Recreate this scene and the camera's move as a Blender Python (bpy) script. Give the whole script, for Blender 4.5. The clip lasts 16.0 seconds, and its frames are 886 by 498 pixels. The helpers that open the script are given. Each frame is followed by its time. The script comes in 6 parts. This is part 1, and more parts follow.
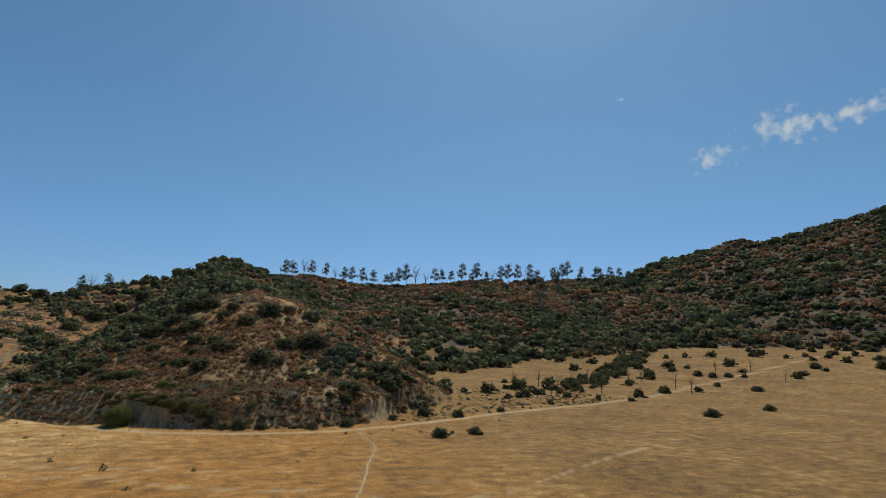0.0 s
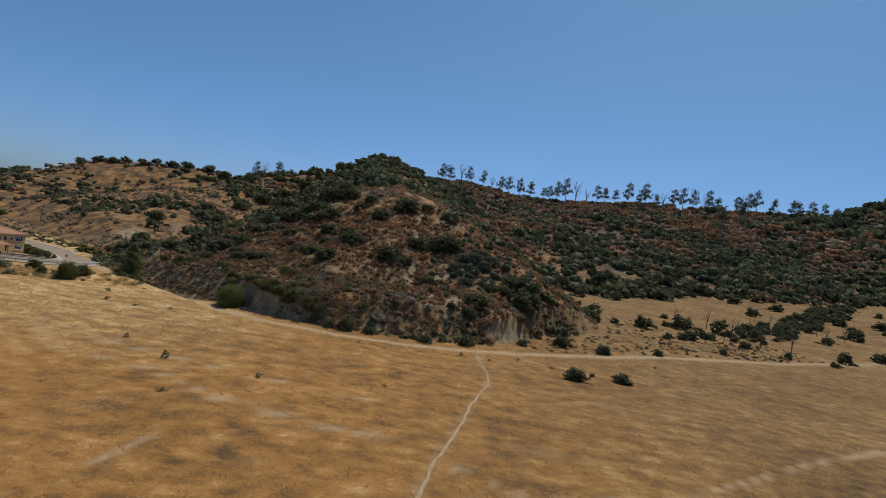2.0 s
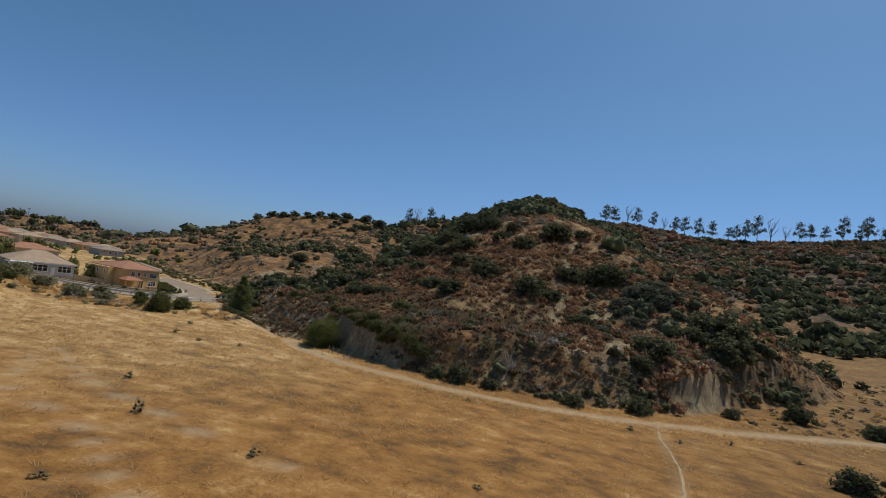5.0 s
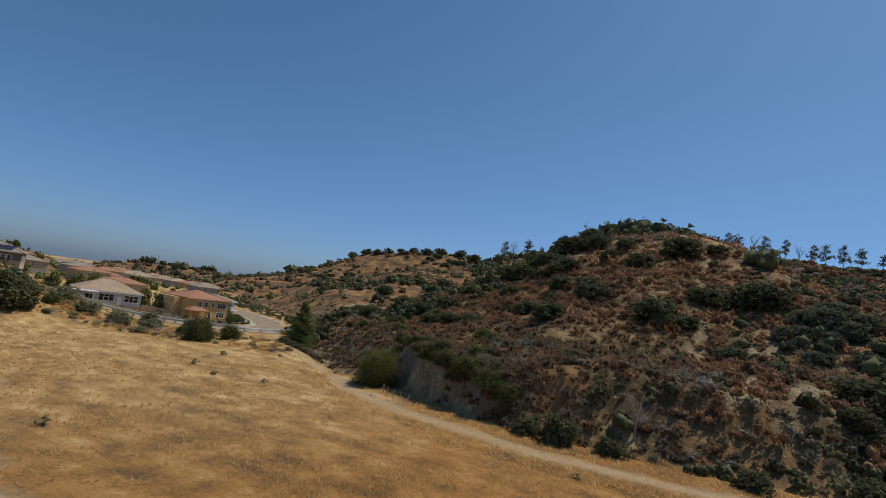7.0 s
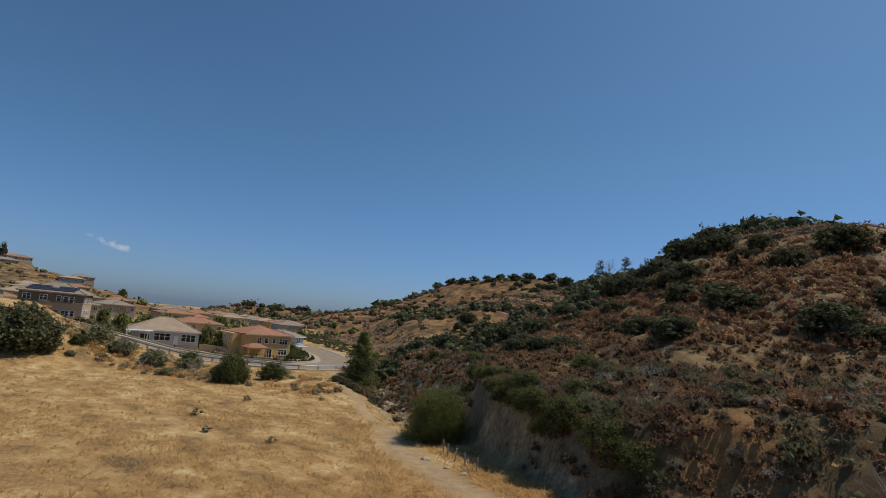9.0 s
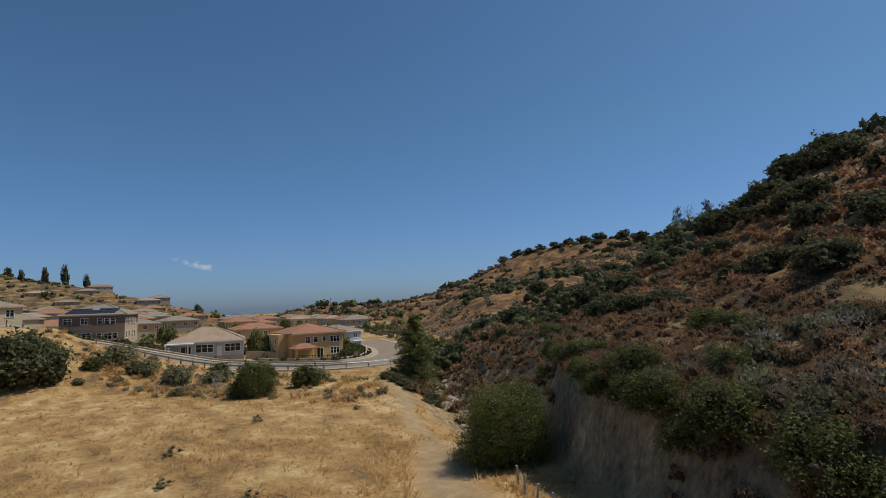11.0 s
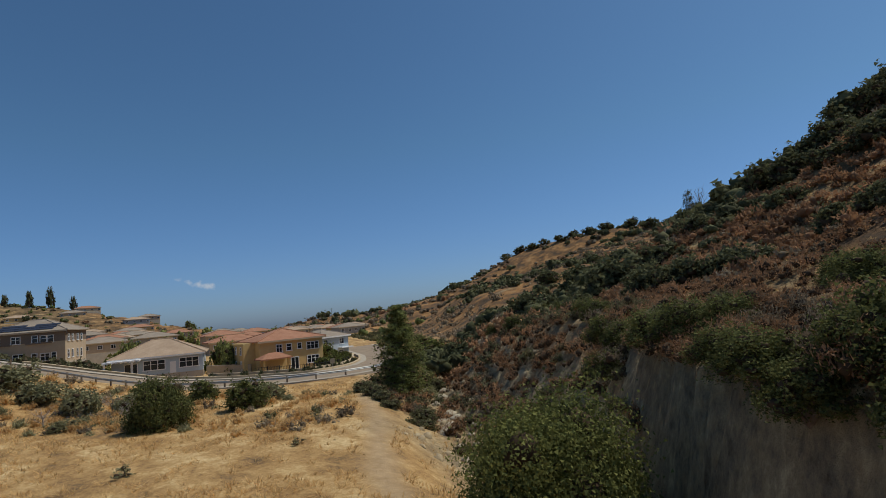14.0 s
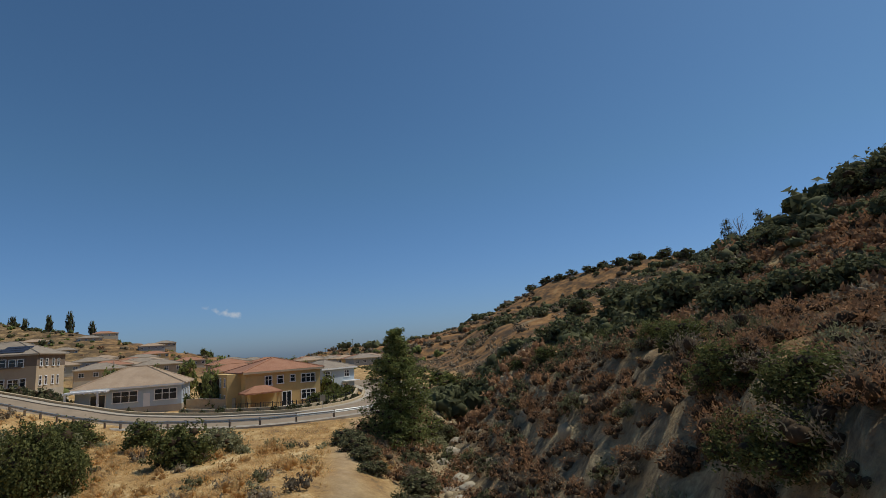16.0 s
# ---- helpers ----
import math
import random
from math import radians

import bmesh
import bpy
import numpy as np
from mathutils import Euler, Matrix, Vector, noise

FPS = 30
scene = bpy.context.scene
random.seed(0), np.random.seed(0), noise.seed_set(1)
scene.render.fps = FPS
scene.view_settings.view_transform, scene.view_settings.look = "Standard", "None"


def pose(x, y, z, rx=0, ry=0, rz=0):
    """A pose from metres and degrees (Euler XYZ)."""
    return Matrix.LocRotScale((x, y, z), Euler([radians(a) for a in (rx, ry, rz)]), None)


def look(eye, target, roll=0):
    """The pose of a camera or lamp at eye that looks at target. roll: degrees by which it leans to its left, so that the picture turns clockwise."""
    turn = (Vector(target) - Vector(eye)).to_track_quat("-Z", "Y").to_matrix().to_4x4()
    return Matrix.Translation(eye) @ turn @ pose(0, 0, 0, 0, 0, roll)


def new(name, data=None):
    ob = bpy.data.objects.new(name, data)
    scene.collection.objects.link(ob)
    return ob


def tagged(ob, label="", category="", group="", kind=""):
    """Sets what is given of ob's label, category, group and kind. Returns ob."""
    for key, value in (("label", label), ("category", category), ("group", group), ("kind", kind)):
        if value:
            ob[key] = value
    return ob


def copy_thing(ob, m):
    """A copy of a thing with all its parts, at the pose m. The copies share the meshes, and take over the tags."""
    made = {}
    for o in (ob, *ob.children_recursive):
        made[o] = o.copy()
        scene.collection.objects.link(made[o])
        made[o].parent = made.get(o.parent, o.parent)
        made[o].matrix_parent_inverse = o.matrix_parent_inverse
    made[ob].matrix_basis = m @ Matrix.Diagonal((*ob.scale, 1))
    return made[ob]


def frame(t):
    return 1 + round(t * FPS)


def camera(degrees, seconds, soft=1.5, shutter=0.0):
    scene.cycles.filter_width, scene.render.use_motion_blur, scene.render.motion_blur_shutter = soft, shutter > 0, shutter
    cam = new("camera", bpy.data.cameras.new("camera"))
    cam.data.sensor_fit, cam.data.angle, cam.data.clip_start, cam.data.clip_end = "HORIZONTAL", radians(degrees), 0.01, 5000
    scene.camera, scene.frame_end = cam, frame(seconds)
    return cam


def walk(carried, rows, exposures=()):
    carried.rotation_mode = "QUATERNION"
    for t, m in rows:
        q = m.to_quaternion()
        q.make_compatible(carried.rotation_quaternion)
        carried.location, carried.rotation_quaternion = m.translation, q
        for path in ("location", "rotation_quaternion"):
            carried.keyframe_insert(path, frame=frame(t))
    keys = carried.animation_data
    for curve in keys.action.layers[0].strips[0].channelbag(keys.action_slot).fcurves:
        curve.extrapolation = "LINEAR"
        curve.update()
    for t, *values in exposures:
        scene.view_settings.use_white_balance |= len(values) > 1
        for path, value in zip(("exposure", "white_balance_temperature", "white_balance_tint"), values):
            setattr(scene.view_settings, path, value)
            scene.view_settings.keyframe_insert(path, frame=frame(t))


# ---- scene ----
cam = camera(79.00, 16.0, soft=0.7)
# seconds, place in metres, turn in degrees
PATH = [
    (0.0, 1.27, 3.79, 22.31, 100.61, -2.04, -15.92),
    (0.5, 4.36, 11.75, 23.50, 98.14, -10.80, -13.84),
    (1.0, 6.97, 19.68, 24.26, 93.46, -12.09, -9.68),
    (1.5, 8.99, 27.69, 23.43, 89.82, -10.05, -3.17),
    (2.0, 10.99, 33.92, 22.44, 89.87, -9.11, 0.34),
    (2.5, 12.24, 39.87, 21.32, 93.55, -7.36, 2.58),
    (3.0, 13.45, 45.68, 20.74, 93.95, -5.14, 4.50),
    (3.5, 14.22, 51.73, 20.34, 92.42, -10.78, 5.56),
    (4.0, 14.97, 57.64, 19.31, 92.79, -11.40, 10.23),
    (6.5, 8.87, 92.61, 13.75, 93.21, -6.60, 25.92),
    (7.0, 7.13, 97.95, 13.16, 95.89, -7.96, 28.58),
    (7.5, 5.18, 103.11, 12.78, 96.82, -6.55, 31.14),
    (8.0, 3.11, 108.28, 12.66, 97.47, -3.41, 34.90),
    (10.5, -11.72, 132.92, 10.89, 97.80, -9.38, 43.83),
    (11.0, -13.78, 135.69, 11.05, 95.78, 1.85, 46.18),
    (11.5, -16.13, 138.35, 10.95, 95.80, 2.09, 45.82),
    (12.0, -18.50, 140.90, 10.59, 95.80, 3.35, 45.49),
    (12.5, -20.95, 143.54, 10.01, 96.35, 2.50, 46.43),
    (13.0, -23.38, 146.19, 9.36, 96.46, 2.84, 47.77),
    (13.5, -25.83, 148.97, 8.78, 95.92, 5.63, 48.07),
    (14.0, -28.30, 151.46, 8.25, 96.47, 4.89, 46.65),
    (14.5, -30.84, 154.22, 7.83, 97.39, 4.85, 45.72),
    (15.0, -33.25, 156.89, 7.43, 98.67, -2.82, 44.50),
    (15.5, -35.86, 159.76, 7.36, 100.13, -8.92, 45.58),
    (16.0, -38.33, 162.38, 7.55, 100.11, 3.76, 49.09),
]
walk(cam, [(t, pose(x, y, z, rx, ry, rz)) for t, x, y, z, rx, ry, rz in PATH],
     exposures=[(0.0, 0.2, 6800, 3), (1.0, 0.16, 6600, 6), (2.0, 0.10, 6450, 9), (4.0, 0.07, 6450, 9), (8.0, 0.05, 6500, 9), (11.0, 0.0, 6500, 9), (16.0, 0.0, 6500, 8)])

# ---- daylight: a clear summer sky and one high sun beyond the hill ----
SUN_AZ, SUN_EL = radians(27.0), radians(60.0)      # azimuth east of +y
sun_way = Vector((math.sin(SUN_AZ) * math.cos(SUN_EL), math.cos(SUN_AZ) * math.cos(SUN_EL), math.sin(SUN_EL)))
world = bpy.data.worlds.new("sky")
scene.world = world
world.use_nodes = True
wt = world.node_tree
wt.nodes.clear()
sky = wt.nodes.new("ShaderNodeTexSky")
sky.sky_type = "NISHITA"
sky.sun_disc = False
sky.sun_elevation, sky.sun_rotation = SUN_EL, SUN_AZ
sky.altitude, sky.air_density, sky.dust_density, sky.ozone_density = 600, 1.0, 1.3, 3.5
wbg = wt.nodes.new("ShaderNodeBackground")
wbg.inputs["Strength"].default_value = 0.072
wout = wt.nodes.new("ShaderNodeOutputWorld")
clear = wt.nodes.new("ShaderNodeMix")
clear.data_type, clear.blend_type = "RGBA", "MULTIPLY"
clear.inputs[0].default_value = 1.0
way_in = wt.nodes.new("ShaderNodeTexCoord")


def sky_math(op, a, b=0.0):
    n = wt.nodes.new("ShaderNodeMath")
    n.operation = op
    for sock, v in zip(n.inputs, (a, b)):
        if isinstance(v, (int, float)):
            sock.default_value = v
        else:
            wt.links.new(v, sock)
    return n.outputs[0]


def sky_dot(v):
    n = wt.nodes.new("ShaderNodeVectorMath")
    n.operation = "DOT_PRODUCT"
    wt.links.new(way_in.outputs["Generated"], n.inputs[0])
    n.inputs[1].default_value = v
    return n.outputs["Value"]


air = wt.nodes.new("ShaderNodeValToRGB")             # dry summer haze: greyer towards the horizon
air.color_ramp.elements[0].position, air.color_ramp.elements[0].color = 0.0, (0.64, 0.84, 1.28, 1)
air.color_ramp.elements[1].position, air.color_ramp.elements[1].color = 0.30, (0.68, 0.955, 1.09, 1)
wt.links.new(sky_dot((0, 0, 1)), air.inputs[0])
wt.links.new(sky.outputs[0], clear.inputs[6])
wt.links.new(air.outputs[0], clear.inputs[7])
puff = wt.nodes.new("ShaderNodeTexNoise")
puff.inputs["Scale"].default_value, puff.inputs["Detail"].default_value, puff.inputs["Roughness"].default_value = 60.0, 5.0, 0.5
wt.links.new(way_in.outputs["Generated"], puff.inputs["Vector"])
cloudy = None
for heart, tip, long, wide in (((-0.9414, 0.3281, 0.0775), (-0.9310, 0.3560, 0.0700), 0.040, 0.009), ((0.757, 0.545, 0.360), (0.790, 0.500, 0.371), 0.075, 0.022),
                               ((0.712, 0.601, 0.358), (0.757, 0.545, 0.360), 0.080, 0.034), ((0.647, 0.690, 0.324), (0.690, 0.640, 0.340), 0.050, 0.028), ((0.5134, 0.7423, 0.4306), (0.530, 0.730, 0.436), 0.010, 0.005)):
    c = Vector(heart).normalized()
    u = (Vector(tip).normalized() - c).normalized()
    v = c.cross(u).normalized()
    a = sky_math("DIVIDE", sky_math("SUBTRACT", sky_dot(u), c.dot(u)), long)
    b = sky_math("DIVIDE", sky_math("SUBTRACT", sky_dot(v), c.dot(v)), wide)
    r = sky_math("SQRT", sky_math("ADD", sky_math("MULTIPLY", a, a), sky_math("MULTIPLY", b, b)))
    near = sky_math("MULTIPLY", sky_math("SUBTRACT", 1.0, r), sky_math("GREATER_THAN", sky_dot(c), 0.0))
    cloudy = near if cloudy is None else sky_math("MAXIMUM", cloudy, near)
thick_air = sky_math("MULTIPLY", sky_math("ADD", sky_math("MULTIPLY", cloudy, 0.32), sky_math("SUBTRACT", puff.outputs["Fac"], 0.60)), 3.2)
thick_air = sky_math("MULTIPLY", sky_math("MAXIMUM", sky_math("MINIMUM", thick_air, 1.0), 0.0), sky_math("GREATER_THAN", cloudy, 0.0))
cloud = wt.nodes.new("ShaderNodeMix")
cloud.data_type = "RGBA"
wt.links.new(sky_math("MULTIPLY", thick_air, 0.6), cloud.inputs[0])
wt.links.new(clear.outputs[2], cloud.inputs[6])
cloud.inputs[7].default_value = (8.0, 8.0, 8.0, 1)
wt.links.new(cloud.outputs[2], wbg.inputs["Color"])
wt.links.new(wbg.outputs[0], wout.inputs["Surface"])
sun_data = bpy.data.lights.new("sun", "SUN")
sun_data.energy, sun_data.angle, sun_data.color = 2.9, radians(0.53), (1.0, 0.95, 0.87)
sun = new("sun", sun_data)
sun.matrix_world = look(sun_way * 500, (0, 0, 0))
scene.view_settings.exposure = 0.0

# ---- materials ----
def nodes_of(name, rough=0.85, metal=0.0):
    m = bpy.data.materials.new(name)
    m.use_nodes = True
    t = m.node_tree
    b = t.nodes["Principled BSDF"]
    b.inputs["Roughness"].default_value, b.inputs["Metallic"].default_value = rough, metal
    b.inputs["Specular IOR Level"].default_value = 0.3
    return m, t, b


def noise_node(t, scale, detail=6.0, rough=0.6, coord="Object", stretch=None):
    co = t.nodes.new("ShaderNodeTexCoord")
    n = t.nodes.new("ShaderNodeTexNoise")
    n.inputs["Scale"].default_value, n.inputs["Detail"].default_value, n.inputs["Roughness"].default_value = scale, detail, rough
    if stretch:
        mp = t.nodes.new("ShaderNodeMapping")
        mp.inputs["Scale"].default_value = stretch
        t.links.new(co.outputs[coord], mp.inputs[0])
        t.links.new(mp.outputs[0], n.inputs["Vector"])
    else:
        t.links.new(co.outputs[coord], n.inputs["Vector"])
    return n.outputs["Fac"]


def ramp(t, fac, stops):
    r = t.nodes.new("ShaderNodeValToRGB")
    e = r.color_ramp.elements
    while len(e) < len(stops):
        e.new(0.5)
    for el, (p, c) in zip(e, stops):
        el.position, el.color = p, (*c, 1)
    t.links.new(fac, r.inputs[0])
    return r.outputs[0]


def mix(t, fac, a, b, mode="MIX"):
    n = t.nodes.new("ShaderNodeMix")
    n.data_type, n.blend_type = "RGBA", mode
    for sock, v in ((n.inputs[0], fac), (n.inputs[6], a), (n.inputs[7], b)):
        if isinstance(v, (int, float)):
            sock.default_value = v
        elif isinstance(v, tuple):
            sock.default_value = (*v, 1)
        else:
            t.links.new(v, sock)
    return n.outputs[2]


def math_node(t, op, a, b=0.0):
    n = t.nodes.new("ShaderNodeMath")
    n.operation = op
    for sock, v in zip(n.inputs, (a, b)):
        if isinstance(v, (int, float)):
            sock.default_value = v
        else:
            t.links.new(v, sock)
    return n.outputs[0]


def bump(t, b, fac, strength=0.4, distance=0.05):
    n = t.nodes.new("ShaderNodeBump")
    n.inputs["Strength"].default_value, n.inputs["Distance"].default_value = strength, distance
    t.links.new(fac, n.inputs["Height"])
    t.links.new(n.outputs[0], b.inputs["Normal"])


def attr(t, name):
    n = t.nodes.new("ShaderNodeAttribute")
    n.attribute_name = name
    return n.outputs["Fac"]


def plain(name, color, rough=0.8, metal=0.0, vary=0.12, scale=3.0, bumps=0.0):
    """A surface of one paint or stuff, with weathering at two scales."""
    m, t, b = nodes_of(name, rough, metal)
    if rough >= 0.9:
        b.inputs["Specular IOR Level"].default_value = 0.08
    lo = tuple(c * (1 - vary) for c in color)
    hi = tuple(min(1.0, c * (1 + vary)) for c in color)
    n1, n2 = noise_node(t, scale), noise_node(t, scale * 9)
    f = math_node(t, "ADD", math_node(t, "MULTIPLY", n1, 0.65), math_node(t, "MULTIPLY", n2, 0.35))
    t.links.new(ramp(t, f, [(0.3, lo), (0.7, hi)]), b.inputs["Base Color"])
    if bumps:
        bump(t, b, n2, bumps, 0.02)
    return m


def foliage(name, dark, light, rough=0.7, thinness=0.31):
    """Leaves: each leaf and each plant has its own tone."""
    m, t, b = nodes_of(name, max(rough, 0.85))
    b.inputs["Specular IOR Level"].default_value = 0.08
    g = t.nodes.new("ShaderNodeNewGeometry")
    leaf = g.outputs["Random Per Island"]
    tint = attr(t, "tint")
    f = math_node(t, "ADD", math_node(t, "MULTIPLY", leaf, 0.5), math_node(t, "MULTIPLY", tint, 0.5))
    t.links.new(ramp(t, f, [(0.1, dark), (0.9, light)]), b.inputs["Base Color"])
    thin = t.nodes.new("ShaderNodeBsdfTranslucent")
    both = t.nodes.new("ShaderNodeMixShader")
    both.inputs[0].default_value = thinness
    t.links.new(b.inputs["Base Color"].links[0].from_socket, thin.inputs["Color"])
    t.links.new(b.outputs[0], both.inputs[1])
    t.links.new(thin.outputs[0], both.inputs[2])
    t.links.new(both.outputs[0], t.nodes["Material Output"].inputs["Surface"])
    return m


def ground_material():
    """Dry grass on the field, pale soil and litter on the hills, bare sandstone on the cuts."""
    m, t, b = nodes_of("ground", 0.95)
    hill, rock, bare = attr(t, "hill"), attr(t, "rock"), attr(t, "bare")
    n1 = noise_node(t, 0.035, 5, 0.6)
    n2 = noise_node(t, 0.3, 8, 0.62, stretch=(0.85, 1.15, 1))
    n3 = noise_node(t, 3.0, 6, 0.75)
    n8 = noise_node(t, 11.0, 5, 0.7)
    fa = math_node(t, "ADD", math_node(t, "ADD", math_node(t, "MULTIPLY", n1, 0.2), math_node(t, "MULTIPLY", n8, 0.18)), math_node(t, "ADD", math_node(t, "MULTIPLY", n2, 0.4), math_node(t, "MULTIPLY", n3, 0.22)))
    grass = ramp(t, fa, [(0.40, (0.10, 0.058, 0.027)), (0.455, (0.21, 0.105, 0.031)), (0.505, (0.33, 0.155, 0.041)), (0.55, (0.40, 0.205, 0.062)), (0.60, (0.56, 0.355, 0.145))])
    pale = ramp(t, fa, [(0.41, (0.15, 0.10, 0.055)), (0.47, (0.37, 0.215, 0.082)), (0.52, (0.50, 0.315, 0.128)), (0.585, (0.70, 0.52, 0.27))])
    grass = mix(t, attr(t, "straw"), grass, pale)
    tired = ramp(t, fa, [(0.40, (0.082, 0.05, 0.023)), (0.465, (0.17, 0.094, 0.034)), (0.525, (0.245, 0.137, 0.045)), (0.60, (0.40, 0.26, 0.108))])
    grass = mix(t, attr(t, "worn"), grass, tired)
    n4 = noise_node(t, 0.13, 9, 0.72)
    soil = ramp(t, n4, [(0.36, (0.075, 0.052, 0.027)), (0.48, (0.145, 0.094, 0.045)), (0.57, (0.28, 0.18, 0.082)), (0.68, (0.46, 0.32, 0.15))])
    ochre = ramp(t, n4, [(0.38, (0.085, 0.058, 0.034)), (0.47, (0.17, 0.095, 0.043)), (0.56, (0.32, 0.165, 0.06)), (0.68, (0.43, 0.265, 0.12))])
    soil = mix(t, attr(t, "ochre"), soil, ochre)
    n5 = noise_node(t, 0.5, 8, 0.7, stretch=(1, 1, 0.35))
    n7 = noise_node(t, 3.2, 8, 0.7, stretch=(1, 1, 0.4))
    n5 = math_node(t, "ADD", math_node(t, "MULTIPLY", n5, 0.55), math_node(t, "MULTIPLY", n7, 0.45))
    stone = ramp(t, n5, [(0.37, (0.10, 0.073, 0.042)), (0.45, (0.23, 0.175, 0.105)), (0.53, (0.37, 0.275, 0.15)), (0.63, (0.62, 0.485, 0.27))])
    n6 = noise_node(t, 1.2, 5, 0.6)
    dirt = ramp(t, n6, [(0.3, (0.33, 0.22, 0.115)), (0.7, (0.50, 0.35, 0.195))])
    brush = ramp(t, noise_node(t, 0.07, 9, 0.78), [(0.40, (0.036, 0.033, 0.018)), (0.48, (0.075, 0.056, 0.033)), (0.55, (0.14, 0.092, 0.056)), (0.63, (0.25, 0.165, 0.095))])
    soil = mix(t, attr(t, "thicket"), soil, brush)
    c = mix(t, hill, grass, soil)
    c = mix(t, bare, c, dirt)
    c = mix(t, rock, c, stone)
    t.links.new(c, b.inputs["Base Color"])
    b.inputs["Specular IOR Level"].default_value = 0.18
    bump(t, b, math_node(t, "ADD", math_node(t, "ADD", n2, n3), math_node(t, "MULTIPLY", n5, math_node(t, "MULTIPLY", rock, 3.0))), 0.6, 0.28)
    return m


M_GROUND = ground_material()
M_GREEN = foliage("green_leaves", (0.043, 0.046, 0.024), (0.212, 0.214, 0.103))
M_OAK = foliage("oak_leaves", (0.045, 0.053, 0.016), (0.26, 0.265, 0.08))
M_TOYON = foliage("toyon_leaves", (0.04, 0.047, 0.017), (0.215, 0.22, 0.075))
M_OLIVE = foliage("olive_leaves", (0.055, 0.056, 0.026), (0.24, 0.225, 0.115))
M_SAGE = foliage("sage_leaves", (0.13, 0.125, 0.062), (0.36, 0.34, 0.185))
M_RUST = foliage("dry_brown_leaves", (0.14, 0.078, 0.042), (0.52, 0.295, 0.155))
M_GREY = foliage("dry_grey_twigs", (0.11, 0.086, 0.058), (0.39, 0.31, 0.205))
M_PALE = foliage("bleached_twigs", (0.22, 0.19, 0.15), (0.48, 0.43, 0.36))
# twig brown for shrub cores, darkened: the shade between leaves is in this colour
M_CORE_SHADE = plain("twig_core_shade", (0.075, 0.052, 0.032), 0.95, vary=0.4, scale=6.0)
M_STRAW = foliage("straw_blades", (0.48, 0.30, 0.122), (0.79, 0.55, 0.258), 0.9, 0.62)
M_BARK = plain("bark", (0.16, 0.12, 0.09), 0.9, vary=0.4, scale=2.0, bumps=0.4)
M_PALEBARK = plain("pale_bark", (0.33, 0.28, 0.23), 0.85, vary=0.3, scale=1.0, bumps=0.3)
M_TRACK = plain("packed_dirt", (0.40, 0.285, 0.165), 0.95, vary=0.25, scale=0.6, bumps=0.3)
M_PINE = foliage("pine_needles", (0.08, 0.095, 0.032), (0.32, 0.335, 0.11))
M_EUC = foliage("eucalyptus_leaves", (0.066, 0.07, 0.046), (0.235, 0.23, 0.145))
M_TWIG = plain("dead_wood", (0.36, 0.31, 0.26), 0.9, vary=0.3, scale=3.0)
M_CRAG = plain("brown_sandstone", (0.40, 0.315, 0.195), 0.95, vary=0.45, scale=1.2, bumps=0.4)
M_STONE = plain("pale_sandstone", (0.42, 0.36, 0.26), 0.95, vary=0.3, scale=1.5, bumps=0.4)
M_ASPHALT = plain("worn_asphalt", (0.30, 0.23, 0.16), 0.95, vary=0.2, scale=0.4, bumps=0.15)
M_CONCRETE = plain("concrete", (0.42, 0.36, 0.28), 0.9, vary=0.15, scale=0.8, bumps=0.1)
M_TANWALL = plain("tan_block_wall", (0.50, 0.39, 0.25), 0.9, vary=0.18, scale=1.2, bumps=0.2)
M_STEEL = plain("galvanised_steel", (0.42, 0.42, 0.40), 0.5, 0.6, vary=0.15, scale=2.0)
M_POST = plain("weathered_timber", (0.16, 0.12, 0.09), 0.9, vary=0.3, scale=3.0)
M_IRON = plain("black_iron", (0.03, 0.03, 0.03), 0.6, 0.3, vary=0.2)
M_WHITE = plain("white_paint", (0.78, 0.76, 0.72), 0.6, vary=0.06, scale=1.0)
M_STUCCO_TAN = plain("tan_stucco", (0.48, 0.37, 0.25), 0.95, vary=0.1, scale=0.8, bumps=0.15)
M_STUCCO_DARK = plain("brown_stucco", (0.21, 0.16, 0.12), 0.95, vary=0.12, scale=0.8, bumps=0.15)
M_STUCCO_OCHRE = plain("ochre_stucco", (0.60, 0.42, 0.185), 0.95, vary=0.1, scale=0.8, bumps=0.15)
M_STUCCO_CREAM = plain("cream_stucco", (0.56, 0.48, 0.33), 0.95, vary=0.08, scale=0.8, bumps=0.15)
M_STUCCO_BLUE = plain("blue_grey_siding", (0.44, 0.50, 0.54), 0.85, vary=0.1, scale=0.8, bumps=0.1)
M_STUCCO_GREY = plain("grey_stucco", (0.36, 0.36, 0.34), 0.95, vary=0.08, scale=0.8, bumps=0.15)


def glass_material():
    m, t, b = nodes_of("window_glass", 0.08)
    b.inputs["Base Color"].default_value = (0.02, 0.025, 0.03, 1)
    b.inputs["Specular IOR Level"].default_value = 0.6
    return m


